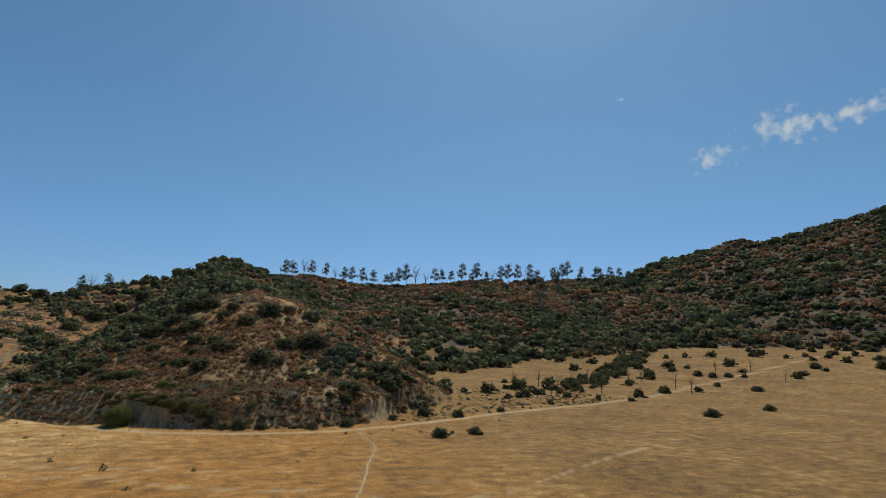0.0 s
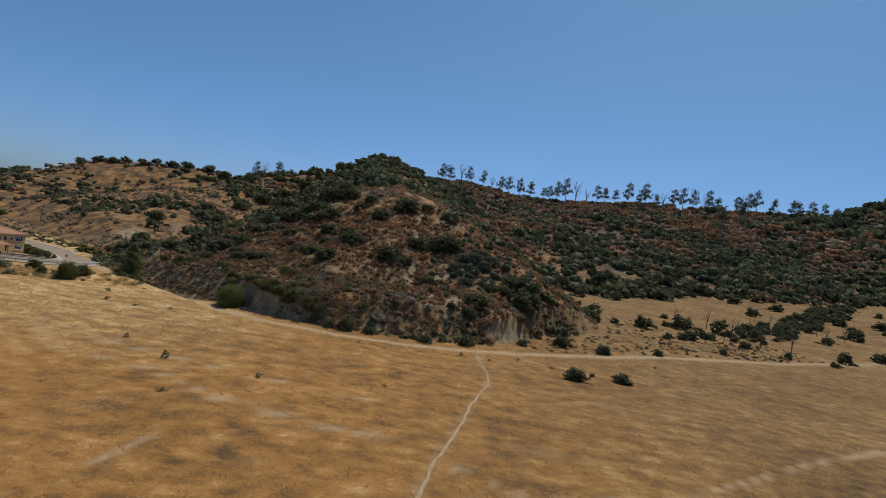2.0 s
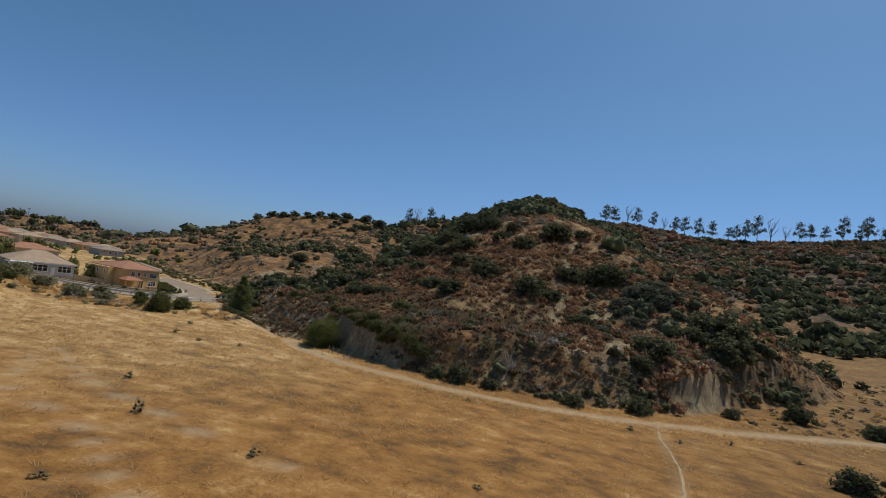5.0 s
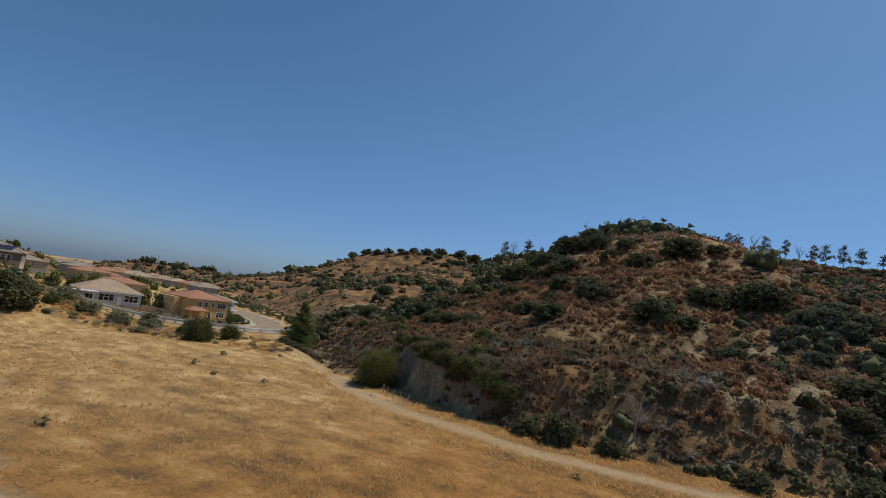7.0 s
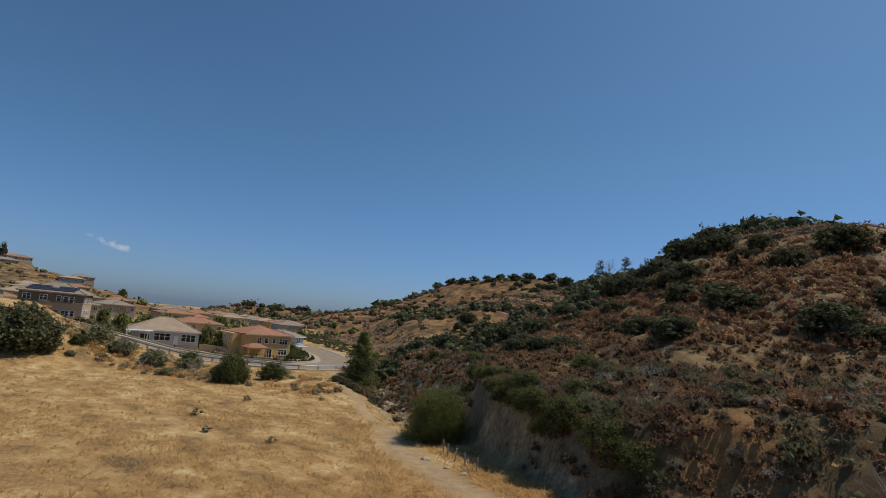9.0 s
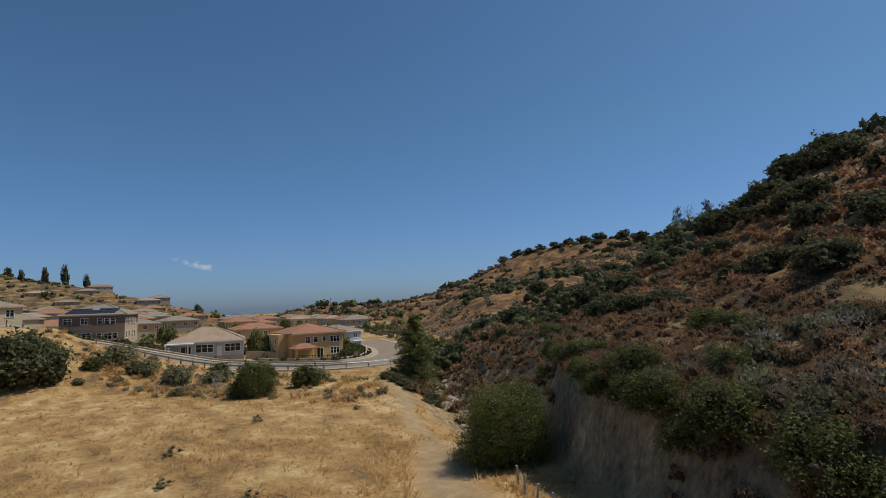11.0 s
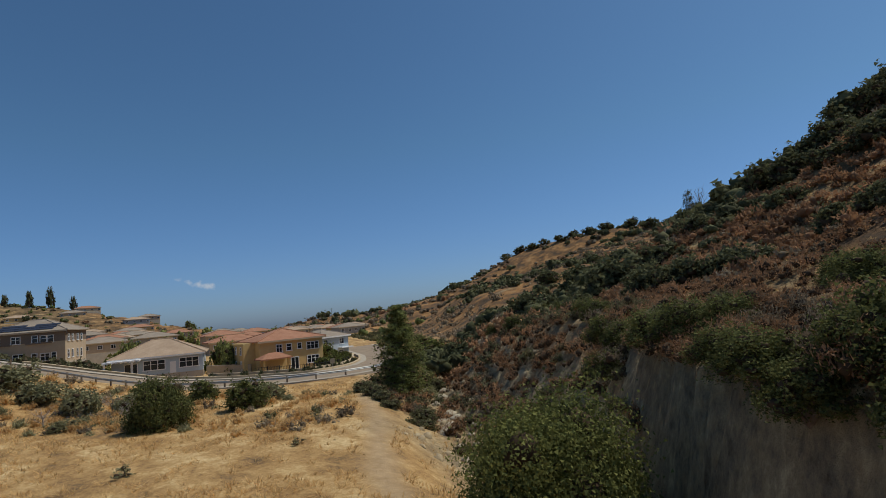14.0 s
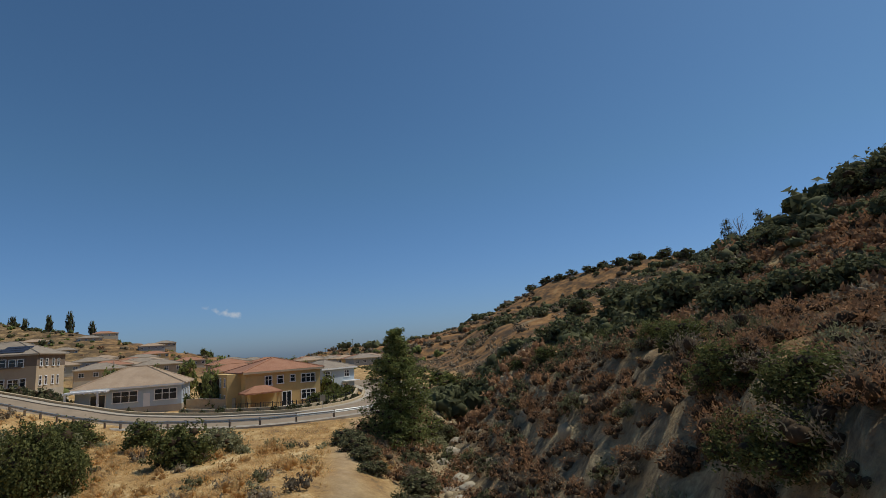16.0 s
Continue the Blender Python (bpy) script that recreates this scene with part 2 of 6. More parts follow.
def roof_material(name, a, c):
    """Concrete roof tiles: courses down the slope, each course a shade of its own."""
    m, t, b = nodes_of(name, 0.9)
    n1, n2 = noise_node(t, 0.5, 4), noise_node(t, 4.0, 5, stretch=(1, 1, 4))
    f = math_node(t, "ADD", math_node(t, "MULTIPLY", n1, 0.5), math_node(t, "MULTIPLY", n2, 0.5))
    t.links.new(ramp(t, f, [(0.35, a), (0.65, c)]), b.inputs["Base Color"])
    w = t.nodes.new("ShaderNodeTexWave")
    w.bands_direction = "Z"
    w.inputs["Scale"].default_value, w.inputs["Distortion"].default_value = 2.2, 0.6
    co = t.nodes.new("ShaderNodeTexCoord")
    t.links.new(co.outputs["Object"], w.inputs["Vector"])
    bump(t, b, w.outputs["Fac"], 0.5, 0.06)
    return m


M_GLASS = glass_material()
M_ROOF_RED = roof_material("terracotta_tiles", (0.30, 0.135, 0.075), (0.43, 0.22, 0.13))
M_ROOF_GREY = roof_material("grey_brown_tiles", (0.23, 0.185, 0.14), (0.36, 0.29, 0.215))
M_ROOF_PINK = roof_material("faded_clay_tiles", (0.34, 0.235, 0.15), (0.47, 0.345, 0.235))
M_SOLAR = plain("solar_cells", (0.03, 0.036, 0.055), 0.5, vary=0.2, scale=1.0)
M_CAR = plain("white_car_paint", (0.75, 0.76, 0.77), 0.3, vary=0.03)
M_TYRE = plain("tyre_rubber", (0.02, 0.02, 0.02), 0.9)

# ---- the lie of the land ----
RIDGES = {   # crest points, slope to the left and right of the line, rounding
    "near": ([(36, 186, 3), (30, 205, 11), (20, 240, 27), (-9, 281, 45.6), (-33, 340, 56), (-45, 400, 62), (-58, 521, 87), (-73, 616, 103.9), (-34.4, 723, 102.8), (37, 976, 141.2)], 0.66, 0.63, 14),
    "lobe": ([(-46, 192, 6.5), (-22, 184, 9), (0, 184, 10), (18, 190, 10), (30, 200, 8)], 0.12, 0.27, 5),
    "west": ([(-72, 607, 108), (-119.4, 587.2, 80.1), (-162.2, 514, 48), (-217.5, 523.8, 58.7), (-290.6, 508.7, 52.2), (-319.9, 456.1, 21.6)], 0.53, 0.40, 14),
    "low": ([(-277, 488.1, 33.3), (-340.3, 563.7, 33.9), (-453, 640.6, 31.1), (-652, 723.7, 7.8), (-944.3, 706.6, 14.7), (-1100, 770, -5)], 0.24, 0.25, 20),
    "spur_a": ([(-14, 300, 47), (-28, 288, 44), (-45, 270, 31.5), (-61, 240, 15), (-52, 200, 7.5)], 0.50, 0.60, 7),
    "brow": ([(-9, 275, 42), (-12, 238, 28), (-24, 219, 19.5), (-37, 208, 12)], 0.55, 0.55, 8),
    "bank": ([(-44, 186, 6.5), (-56, 193, 6), (-74, 206, 6), (-92, 222, 6), (-108, 240, 7), (-128, 258, 6), (-165, 282, 5), (-210, 310, 5), (-260, 345, 4)], 0.10, 0.25, 4),
    "spur_b": ([(-146.6, 568, 69.8), (-172, 430, 36), (-140, 335, 20), (-130, 300, 10)], 0.28, 0.29, 22),
    "east": ([(48, 961, 120.4), (166, 968, 131.3), (342, 996, 153.3), (493, 1084, 170), (712, 1175, 201.5), (901, 1198, 194.4)], 0.33, 0.33, 25),
    "spur_c": ([(67, 946, 137.6), (110, 780, 87), (130, 620, 25)], 0.30, 0.30, 20),
    "spur_d": ([(330, 1000, 148), (340, 820, 80), (350, 680, 25)], 0.30, 0.30, 20),
    "mountain": ([(986, 1452, 213), (1127, 1414, 313.9), (1266, 1289, 368.2), (1310, 1235, 356.5), (1383, 1152, 382.5), (1493, 1008, 423.9), (1650, 797, 502)], 0.50, 0.51, 30),
    "foothill": ([(900, 1250, 180), (800, 1000, 80), (760, 860, 40)], 0.30, 0.30, 20),
    "suburb_hill": ([(-1000, 60, 105), (-800, 120, 75), (-690, 170, 54), (-620, 215, 40), (-600, 262, 18), (-585, 310, 2)], 0.3, 0.2, 20),
    "terrace": ([(-420, 150, 15), (-330, 140, 10), (-250, 140, 6), (-200, 140, 4)], 0.10, 0.10, 20),
}
CREEK = [(-50, 175.5), (-64, 185), (-80, 197.5), (-93, 210), (-101, 221)]
FOOT_X = [-260, -200, -160, -130, -104, -84, -66, -50, -34, -18, 3, 12, 21, 30, 40, 60, 78, 100]
FOOT_Y = [332, 286, 263, 246, 226, 205, 190, 178, 166, 158, 159.5, 161.5, 166, 175, 190, 216, 250, 300]
TABLE = np.random.RandomState(7).rand(64, 64)


def grain(x, y, size, seed=0):
    """Smooth random height, -1 to 1, with bumps of about that size in metres."""
    u, v = np.asarray(x, float) / size + seed * 17.3, np.asarray(y, float) / size + seed * 5.7
    i, j = np.floor(u).astype(int), np.floor(v).astype(int)
    a, b = u - i, v - j
    a, b = a * a * (3 - 2 * a), b * b * (3 - 2 * b)
    g = lambda p, q: TABLE[p % 64, q % 64]
    return 2 * ((g(i, j) * (1 - a) + g(i + 1, j) * a) * (1 - b) + (g(i, j + 1) * (1 - a) + g(i + 1, j + 1) * a) * b) - 1


def ridge(px, py, pts, left, right, rd):
    best = np.full(np.shape(px), -1e9)
    for (x0, y0, z0), (x1, y1, z1) in zip(pts[:-1], pts[1:]):
        dx, dy = x1 - x0, y1 - y0
        t = np.clip(((px - x0) * dx + (py - y0) * dy) / (dx * dx + dy * dy), 0, 1)
        ex, ey = px - x0 - t * dx, py - y0 - t * dy
        d = np.sqrt(ex * ex + ey * ey + rd * rd) - rd
        best = np.maximum(best, z0 + t * (z1 - z0) - np.where(dx * ey - dy * ex > 0, left, right) * d)
    return best


def smooth_max(a, b, k):
    h = np.clip(0.5 + 0.5 * (a - b) / k, 0, 1)
    return b + (a - b) * h + k * h * (1 - h)


def off_line(px, py, pts):
    best = np.full(np.shape(px), 1e9)
    for (x0, y0), (x1, y1) in zip(pts[:-1], pts[1:]):
        dx, dy = x1 - x0, y1 - y0
        t = np.clip(((px - x0) * dx + (py - y0) * dy) / (dx * dx + dy * dy), 0, 1)
        best = np.minimum(best, np.hypot(px - x0 - t * dx, py - y0 - t * dy))
    return best


def lay(px, py, full=False):
    """Height of the ground, and with full how much of it is hill and bare rock."""
    px, py = np.asarray(px, float), np.asarray(py, float)
    s = np.maximum(0, (px + py) * 0.7071 - 330)
    z = np.minimum(0.00026 * s * s, 0.2 * s)
    z = 46 * (1 - np.exp(-z / 46)) * np.clip(1.6 - s / 1500, 0.5, 1)
    w = np.clip((-px - 230) / 700, 0, 1)
    z = z - 16 * w * w * (3 - 2 * w)
    w = np.clip((-97 - px) / 35, 0, 1)
    z = z + w * w * (3 - 2 * w) * np.minimum(np.interp(px, [-165, -135], [0.0065, 0.0085]) * np.maximum(0, 185 - py) ** 2, 9) * np.clip((px + 330) / 100, 0, 1)
    z = z - 1.0 * np.exp(-((px + 124) ** 2 + (py - 208) ** 2) / 400)
    h = np.full(np.shape(px), -1e9)
    for pts, left, right, rd in RIDGES.values():
        h = smooth_max(h, ridge(px, py, pts, left, right, rd), 3.0)
    rise = np.clip((h - z) / 12, 0, 1)
    h = h + rise * (1.6 * grain(px, py, 26, 1) + 0.7 * grain(px, py, 9, 2)) + rise * np.clip((h - 40) / 60, 0, 1) * 3.0 * grain(px, py, 60, 3)
    run = np.interp(px, [-260, -150, -110, -60, -48, -39, -35, -29, -24, -16, -8, 22, 28, 34, 44], [45, 34, 15, 12, 11, 4, 1.9, 2.1, 3.2, 7, 12, 12, 5, 5, 12])
    cut = np.clip((py - np.interp(px, FOOT_X, FOOT_Y)) / run, 0, 1)
    cut = np.where((px > 92) | (px < -258), 1.0, cut)
    hz = smooth_max(z, h, 2.0)
    zz = z + (hz - z) * cut * cut * (3 - 2 * cut)
    c = off_line(px, py, CREEK)
    gorge = np.exp(-(c / 4.2) ** 2)
    zz = zz - 3.2 * gorge
    steep = 4 * cut * (1 - cut) * np.clip((hz - z) / 4, 0, 1) * (px < 48) * (px > -132)
    craggy = np.clip((-24 - px) / 8, 0, 1) * steep
    zz = zz + craggy * (0.45 * grain(px, py, 1.5, 51) + 0.3 * grain(px + 0.5 * py, py, 0.9, 52))
    flute = np.abs(grain(px + 0.35 * py, py * 0.3, 2.6, 13)) + 0.5 * np.abs(grain(px + 0.35 * py, py * 0.4, 1.1, 14))
    zz = zz + steep * (1.5 * flute - 0.8) * np.clip(np.abs(px + 33) / 7, 0.55, 1) + 0.5 * gorge * grain(px, py, 2.0, 15) + 0.3 * rise * cut * grain(px, py, 2.4, 18)
    zz = zz + 0.10 * grain(px, py, 7, 4) + 0.25 * grain(px, py, 30, 5)
    if not full:
        return zz
    hill = np.clip((hz - z - 0.4) / 2.0, 0, 1) * np.clip(cut * 8 - 0.3, 0, 1)
    hill = np.maximum(hill, np.clip(1.9 - c / 4.5, 0, 1) * np.clip((py - 183) / 6, 0, 1))
    edge = np.interp(px, FOOT_X, FOOT_Y)
    rock = np.clip(1.3 - np.abs(py - edge - 1.6) / 2.4, 0, 1) * np.maximum(np.interp(px, [-41, -37, -21, -16], [0, 1, 1, 0]), np.clip(1.5 - np.abs(px - 31) / 5, 0, 1))
    rock = np.maximum(rock, np.clip(gorge * 1.5 - 0.3 + 0.5 * grain(px, py, 5, 9), 0, 1))
    rock = np.maximum(rock, np.clip((grain(px, py, 6, 10) - 0.1) * 3, 0, 1) * np.clip(1.5 - c / 13, 0, 1) * hill)
    rock = np.maximum(rock, np.clip((grain(px, py, 9, 8) - 0.5) * 4, 0, 0.8) * hill * (zz < 14) * (px < 45) * (px > -150) * ((px < -62) | (px > -16)))
    rock = np.maximum(rock, np.clip(steep * 1.4 - 0.35 + 0.4 * grain(px, py, 4, 16), 0, 1) * np.clip((-26 - px) / 4, 0, 1) * np.clip((px + 118) / 15, 0, 1))
    for line, wide in ((((8.3, 172), (10.4, 204), (12.4, 215)), 2.2), (((16, 181), (12.4, 169.6)), 1.6), (((-1.4, 252), (-0.3, 228), (1.4, 209), (0, 200)), 2.0), (((27, 172), (30.6, 179), (33, 196)), 2.0), (((22, 196), (18, 222)), 1.4)):
        rock = np.maximum(rock, np.clip(1.2 - off_line(px, py, line) / wide + 0.9 * grain(px, py, 3, 19), 0, 0.85) * hill)
    return zz, hill, rock


def spaced(lo, hi, steps):
    out, at = [lo], lo
    while at < hi:
        at += np.interp(at, [p for p, _ in steps], [d for _, d in steps])
        out.append(at)
    return np.array(out)


def sheet(name, xs, ys, zfun, material):
    X, Y = np.meshgrid(xs, ys)
    Z, hill, rock = zfun(X.ravel(), Y.ravel(), True)
    n, k = len(xs), len(ys)
    co = np.stack([X.ravel(), Y.ravel(), Z], 1)
    i = (np.arange(k - 1)[:, None] * n + np.arange(n - 1)[None, :]).ravel()
    quads = np.stack([i, i + 1, i + n + 1, i + n], 1)
    me = bpy.data.meshes.new(name)
    fill(me, co, quads)
    xr, yr = X.ravel(), Y.ravel()
    thicket = np.clip((np.hypot(xr, yr - 100) - 250) / 200, 0, 1) * hill * np.clip((xr + 40) / 60, 0, 1) * np.clip((Z - 22) / 14 + 0.6 * grain(xr, yr, 30, 17), 0, 1)
    ochre = np.clip((-70 - xr) / 60, 0, 1) * np.clip((yr - 225) / 50, 0, 1)
    ochre = np.maximum(ochre, np.clip(1.4 - off_line(xr, yr, [(-14, 288), (-2, 270), (20, 240), (30, 205), (36, 190)]) / 2.6, 0, 0.8))
    ochre = np.maximum(ochre, np.clip((xr - 56) / 20, 0, 1) * 0.85)
    ochre = np.maximum(ochre, np.clip((grain(xr, yr, 8, 61) - 0.1) * 3, 0, 1) * (np.abs(xr - 12) < 50) * (yr < 262))
    straw = np.clip((-xr - 15) / 30, 0, 1) * np.clip((yr - 105) / 30, 0, 1)
    worn = np.clip((xr - 5) / 60, 0, 1)
    for key, v in (("hill", hill), ("worn", worn), ("ochre", ochre), ("straw", straw), ("rock", rock), ("bare", bare_of(xr, yr)), ("thicket", thicket)):
        me.attributes.new(key, "FLOAT", "POINT").data.foreach_set("value", np.asarray(v, np.float32))
    me.materials.append(material)
    me.polygons.foreach_set("use_smooth", np.ones(len(quads), bool))
    return new(name, me)


def fill(me, co, faces):
    """Vertices and faces (all of one size) into a mesh, fast."""
    co, faces = np.asarray(co, np.float32), np.asarray(faces, np.int32)
    me.vertices.add(len(co))
    me.vertices.foreach_set("co", co.ravel())
    me.loops.add(faces.size)
    me.loops.foreach_set("vertex_index", faces.ravel())
    me.polygons.add(len(faces))
    me.polygons.foreach_set("loop_start", np.arange(0, faces.size, faces.shape[1], dtype=np.int32))
    me.update(calc_edges=True)


FOOTPATH = [(-95, 199), (-82, 188), (-66, 178.5), (-54, 170), (-46, 165.5)]
TRACK = [(-46, 165.5), (-39, 159.5), (-28, 154.5), (-9, 150.5), (4, 152.5), (15, 156), (32, 164), (58, 180), (80, 196), (103, 211), (137, 230), (165, 250), (225, 294), (283, 336), (370, 382), (488, 440), (591, 492), (844, 600)]
TRAIL = [(22, 160), (21.5, 150), (22.5, 138), (22, 128), (18.5, 115), (16.5, 104), (13.5, 91), (11.5, 80), (11, 70)]
RUTS = [[(-53, 121), (-42, 110), (-26, 106), (-14, 99), (2, 95), (11, 96)], [(14, 91), (23, 84.5), (39, 90), (67, 111), (113, 140)], [(-18, 67), (-16, 77), (-14.5, 86)], [(-60, 128), (-40, 117), (-18, 111), (4, 108)]]


def bare_of(x, y):
    """Bare earth: the worn verges of the track, trails and wheel ruts."""
    wob = 0.5 * grain(x, y, 3.0, 11)
    b = np.clip(1.25 - off_line(x, y, TRACK) / (2.0 + wob), 0, 1)
    b = np.maximum(b, np.clip(1.2 - off_line(x, y, FOOTPATH) / (1.15 + 0.8 * wob), 0, 1))
    b = np.maximum(b, 0.35 * np.clip(1.3 - off_line(x, y, TRAIL) / (0.7 + 0.35 * wob), 0, 1))
    for rut in RUTS:
        b = np.maximum(b, 0.85 * np.clip(1.2 - off_line(x, y, rut) / (0.6 + 0.35 * wob), 0, 1) * (grain(x, y, 2.2, 12) > -0.45))
    return b


STEPS_X = [(-3000, 120), (-700, 30), (-200, 5), (-130, 2.2), (-92, 1.0), (-82, 0.7), (-10, 0.75), (0, 1.2), (60, 1.3), (90, 3.0), (300, 10), (900, 25), (3000, 90)]
STEPS_Y = [(-900, 90), (-60, 6), (20, 2.4), (130, 1.6), (152, 1.0), (158, 0.65), (195, 0.7), (205, 1.1), (225, 1.5), (300, 3.5), (620, 9), (1200, 22), (3200, 100)]
ground = tagged(sheet("ground", spaced(-3000, 3000, STEPS_X), spaced(-900, 3200, STEPS_Y), lay, M_GROUND),
                "dry golden grass field running up into scrubby sandstone hills", "ground", kind="structure")

# the road's middle line
ROAD = [(-156, 237), (-140, 231.5), (-127, 226), (-116, 218.5), (-107.5, 210), (-101.5, 202), (-98, 195.5), (-100, 190.5), (-105, 187.5), (-112.5, 184), (-120.5, 179.5), (-129, 173.5), (-137, 168.5), (-147, 164), (-158, 159), (-170, 151), (-190, 135), (-225, 104), (-290, 60)]

# ---- scrub ----
RNG = np.random.RandomState(3)


def ball(n):
    """n directions spread over a ball."""
    i = np.arange(n) + 0.5
    ph, th = np.arccos(1 - 2 * i / n), np.pi * (1 + 5 ** 0.5) * i
    return np.stack([np.cos(th) * np.sin(ph), np.sin(th) * np.sin(ph), np.cos(ph)], 1)


def icosa(level):
    bm = bmesh.new()
    bmesh.ops.create_icosphere(bm, subdivisions=level, radius=1.0)
    v = np.array([p.co[:] for p in bm.verts])
    f = np.array([[q.index for q in p.verts] for p in bm.faces])
    bm.free()
    return v, f


def sprigs(rng, cen, rad, leaves, each, spread, low=-0.25):
    """Places for leaves in small sprigs over the surface of lumps. Place, outward direction."""
    k = max(1, leaves // each)
    w = rng.randint(0, len(cen), k)
    d = rng.normal(size=(k, 3))
    d[:, 2] = np.abs(d[:, 2]) * 0.9 + low
    d /= np.linalg.norm(d, axis=1, keepdims=True)
    heart = cen[w] + d * rad[w, None] * (0.78 + (0.36 if each > 5 else 0.18) * rng.rand(k, 1))
    i = np.arange(leaves) % k
    return heart[i] + rng.normal(size=(leaves, 3)) * spread, d[i]


def leaf_cloud(rng, leaves, leaf, lumps, each=1, flat=0.8):
    """A shrub one metre in radius: sprigs of leaf triangles over core lumps. Vertices, triangles, count of leaves."""
    cen = ball(lumps) * 0.55 * (0.7 + 0.5 * rng.rand(lumps, 1))
    cen[:, 2] = np.abs(cen[:, 2]) * flat + 0.18
    rad = 0.34 + 0.22 * rng.rand(lumps)
    at, d = sprigs(rng, cen, rad, leaves, each, 0.085 if each > 5 else 0.05 if each > 1 else 0.02, -0.5 if each > 1 else -0.25)
    n = d + 0.42 * rng.normal(size=(leaves, 3))
    n /= np.linalg.norm(n, axis=1, keepdims=True)
    u = np.cross(n, rng.normal(size=(leaves, 3)))
    u /= np.linalg.norm(u, axis=1, keepdims=True)
    v = np.cross(n, u)
    sz = leaf * (0.6 + 0.8 * rng.rand(leaves, 1))
    co = np.stack([at - u * sz - v * sz * 0.6, at + u * sz - v * sz * 0.6, at + v * sz * 1.1 + n * sz * 0.3], 1).reshape(-1, 3)
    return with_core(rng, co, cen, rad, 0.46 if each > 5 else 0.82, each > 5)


def with_core(rng, co, cen, rad, f, core_slot):
    """Adds a rough inner body to each lump: in plants seen close by a twig core, by default coloured dark as inner
    shade, in those further off leaves.
    """
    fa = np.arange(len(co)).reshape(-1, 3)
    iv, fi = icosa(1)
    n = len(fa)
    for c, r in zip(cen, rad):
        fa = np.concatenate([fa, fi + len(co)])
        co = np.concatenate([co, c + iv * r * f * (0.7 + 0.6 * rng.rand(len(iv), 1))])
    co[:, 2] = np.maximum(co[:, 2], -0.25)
    return co, fa, n if core_slot else len(fa)


def feather_cloud(rng, blades, length, width, lumps, each=1):
    """A dry shrub one metre in radius: a heap of fine sprays that point out and up. Vertices, triangles, count of blades."""
    cen = ball(lumps) * (0.5 if lumps > 1 else 0.0) * (0.6 + 0.6 * rng.rand(lumps, 1))
    cen[:, 2] = np.abs(cen[:, 2]) * 0.8 + 0.15
    rad = (0.30 if lumps > 3 else 0.42 if lumps > 1 else 0.62) + 0.16 * rng.rand(lumps)
    a, d = sprigs(rng, cen, rad, blades, each, 0.085 if each > 1 else 0.03, -0.4)
    a = a - d * 0.08
    g = 0.6 * d + [0, 0, 0.55] + (0.75 if each > 3 else 0.42) * rng.normal(size=d.shape)
    g /= np.linalg.norm(g, axis=1, keepdims=True)
    s = np.cross(g, rng.normal(size=d.shape))
    s *= width * (0.6 + 0.8 * rng.rand(blades, 1)) / np.linalg.norm(s, axis=1, keepdims=True)
    e = a + g * length * (0.5 + 0.9 * rng.rand(blades, 1))
    co = np.stack([a - s, a + s, e], 1).reshape(-1, 3)
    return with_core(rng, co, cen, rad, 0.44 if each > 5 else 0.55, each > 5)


def scatter(name, templates, xy, size, tall, tint, material, label, category="shrub", sink=0.18, inner=None):
    """Many plants as one mesh of kind stuff. size: radius in metres; tall: height over width."""
    if not len(xy):
        return None
    z = lay(xy[:, 0], xy[:, 1])
    kind = RNG.randint(0, len(templates), len(xy))
    turn = RNG.rand(len(xy)) * 6.2832
    cos, sin = np.cos(turn), np.sin(turn)
    cos_, faces_, tints_, slots_, base = [], [], [], [], 0
    for k, (co, fa, leafy) in enumerate(templates):
        w = np.where(kind == k)[0]
        if not len(w):
            continue
        s = size[w][:, None]
        x = (co[None, :, 0] * cos[w][:, None] - co[None, :, 1] * sin[w][:, None]) * s + xy[w][:, :1]
        y = (co[None, :, 0] * sin[w][:, None] + co[None, :, 1] * cos[w][:, None]) * s + xy[w][:, 1:]
        h = co[None, :, 2] * s * tall[w][:, None] + z[w][:, None] - sink * s
        cos_.append(np.stack([x, y, h], 2).reshape(-1, 3))
        faces_.append((fa[None] + (np.arange(len(w)) * len(co))[:, None, None]).reshape(-1, 3) + base)
        tints_.append(np.repeat(tint[w], len(co)))
        slots_.append(np.tile(np.arange(len(fa)) >= leafy, len(w)))
        base += len(w) * len(co)
    me = bpy.data.meshes.new(name)
    fill(me, np.concatenate(cos_), np.concatenate(faces_))
    me.attributes.new("tint", "FLOAT", "POINT").data.foreach_set("value", np.concatenate(tints_).astype(np.float32))
    me.materials.append(material)
    me.materials.append(inner or M_CORE_SHADE)
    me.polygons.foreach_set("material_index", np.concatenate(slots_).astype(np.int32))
    return tagged(new(name, me), label, category, kind="stuff")


def strewn(x0, x1, y0, y1, step):
    """Jittered places over a rectangle."""
    gx, gy = np.meshgrid(np.arange(x0, x1, step), np.arange(y0, y1, step))
    p = np.stack([gx.ravel(), gy.ravel()], 1)
    return p + (RNG.rand(*p.shape) - 0.5) * step * 0.95


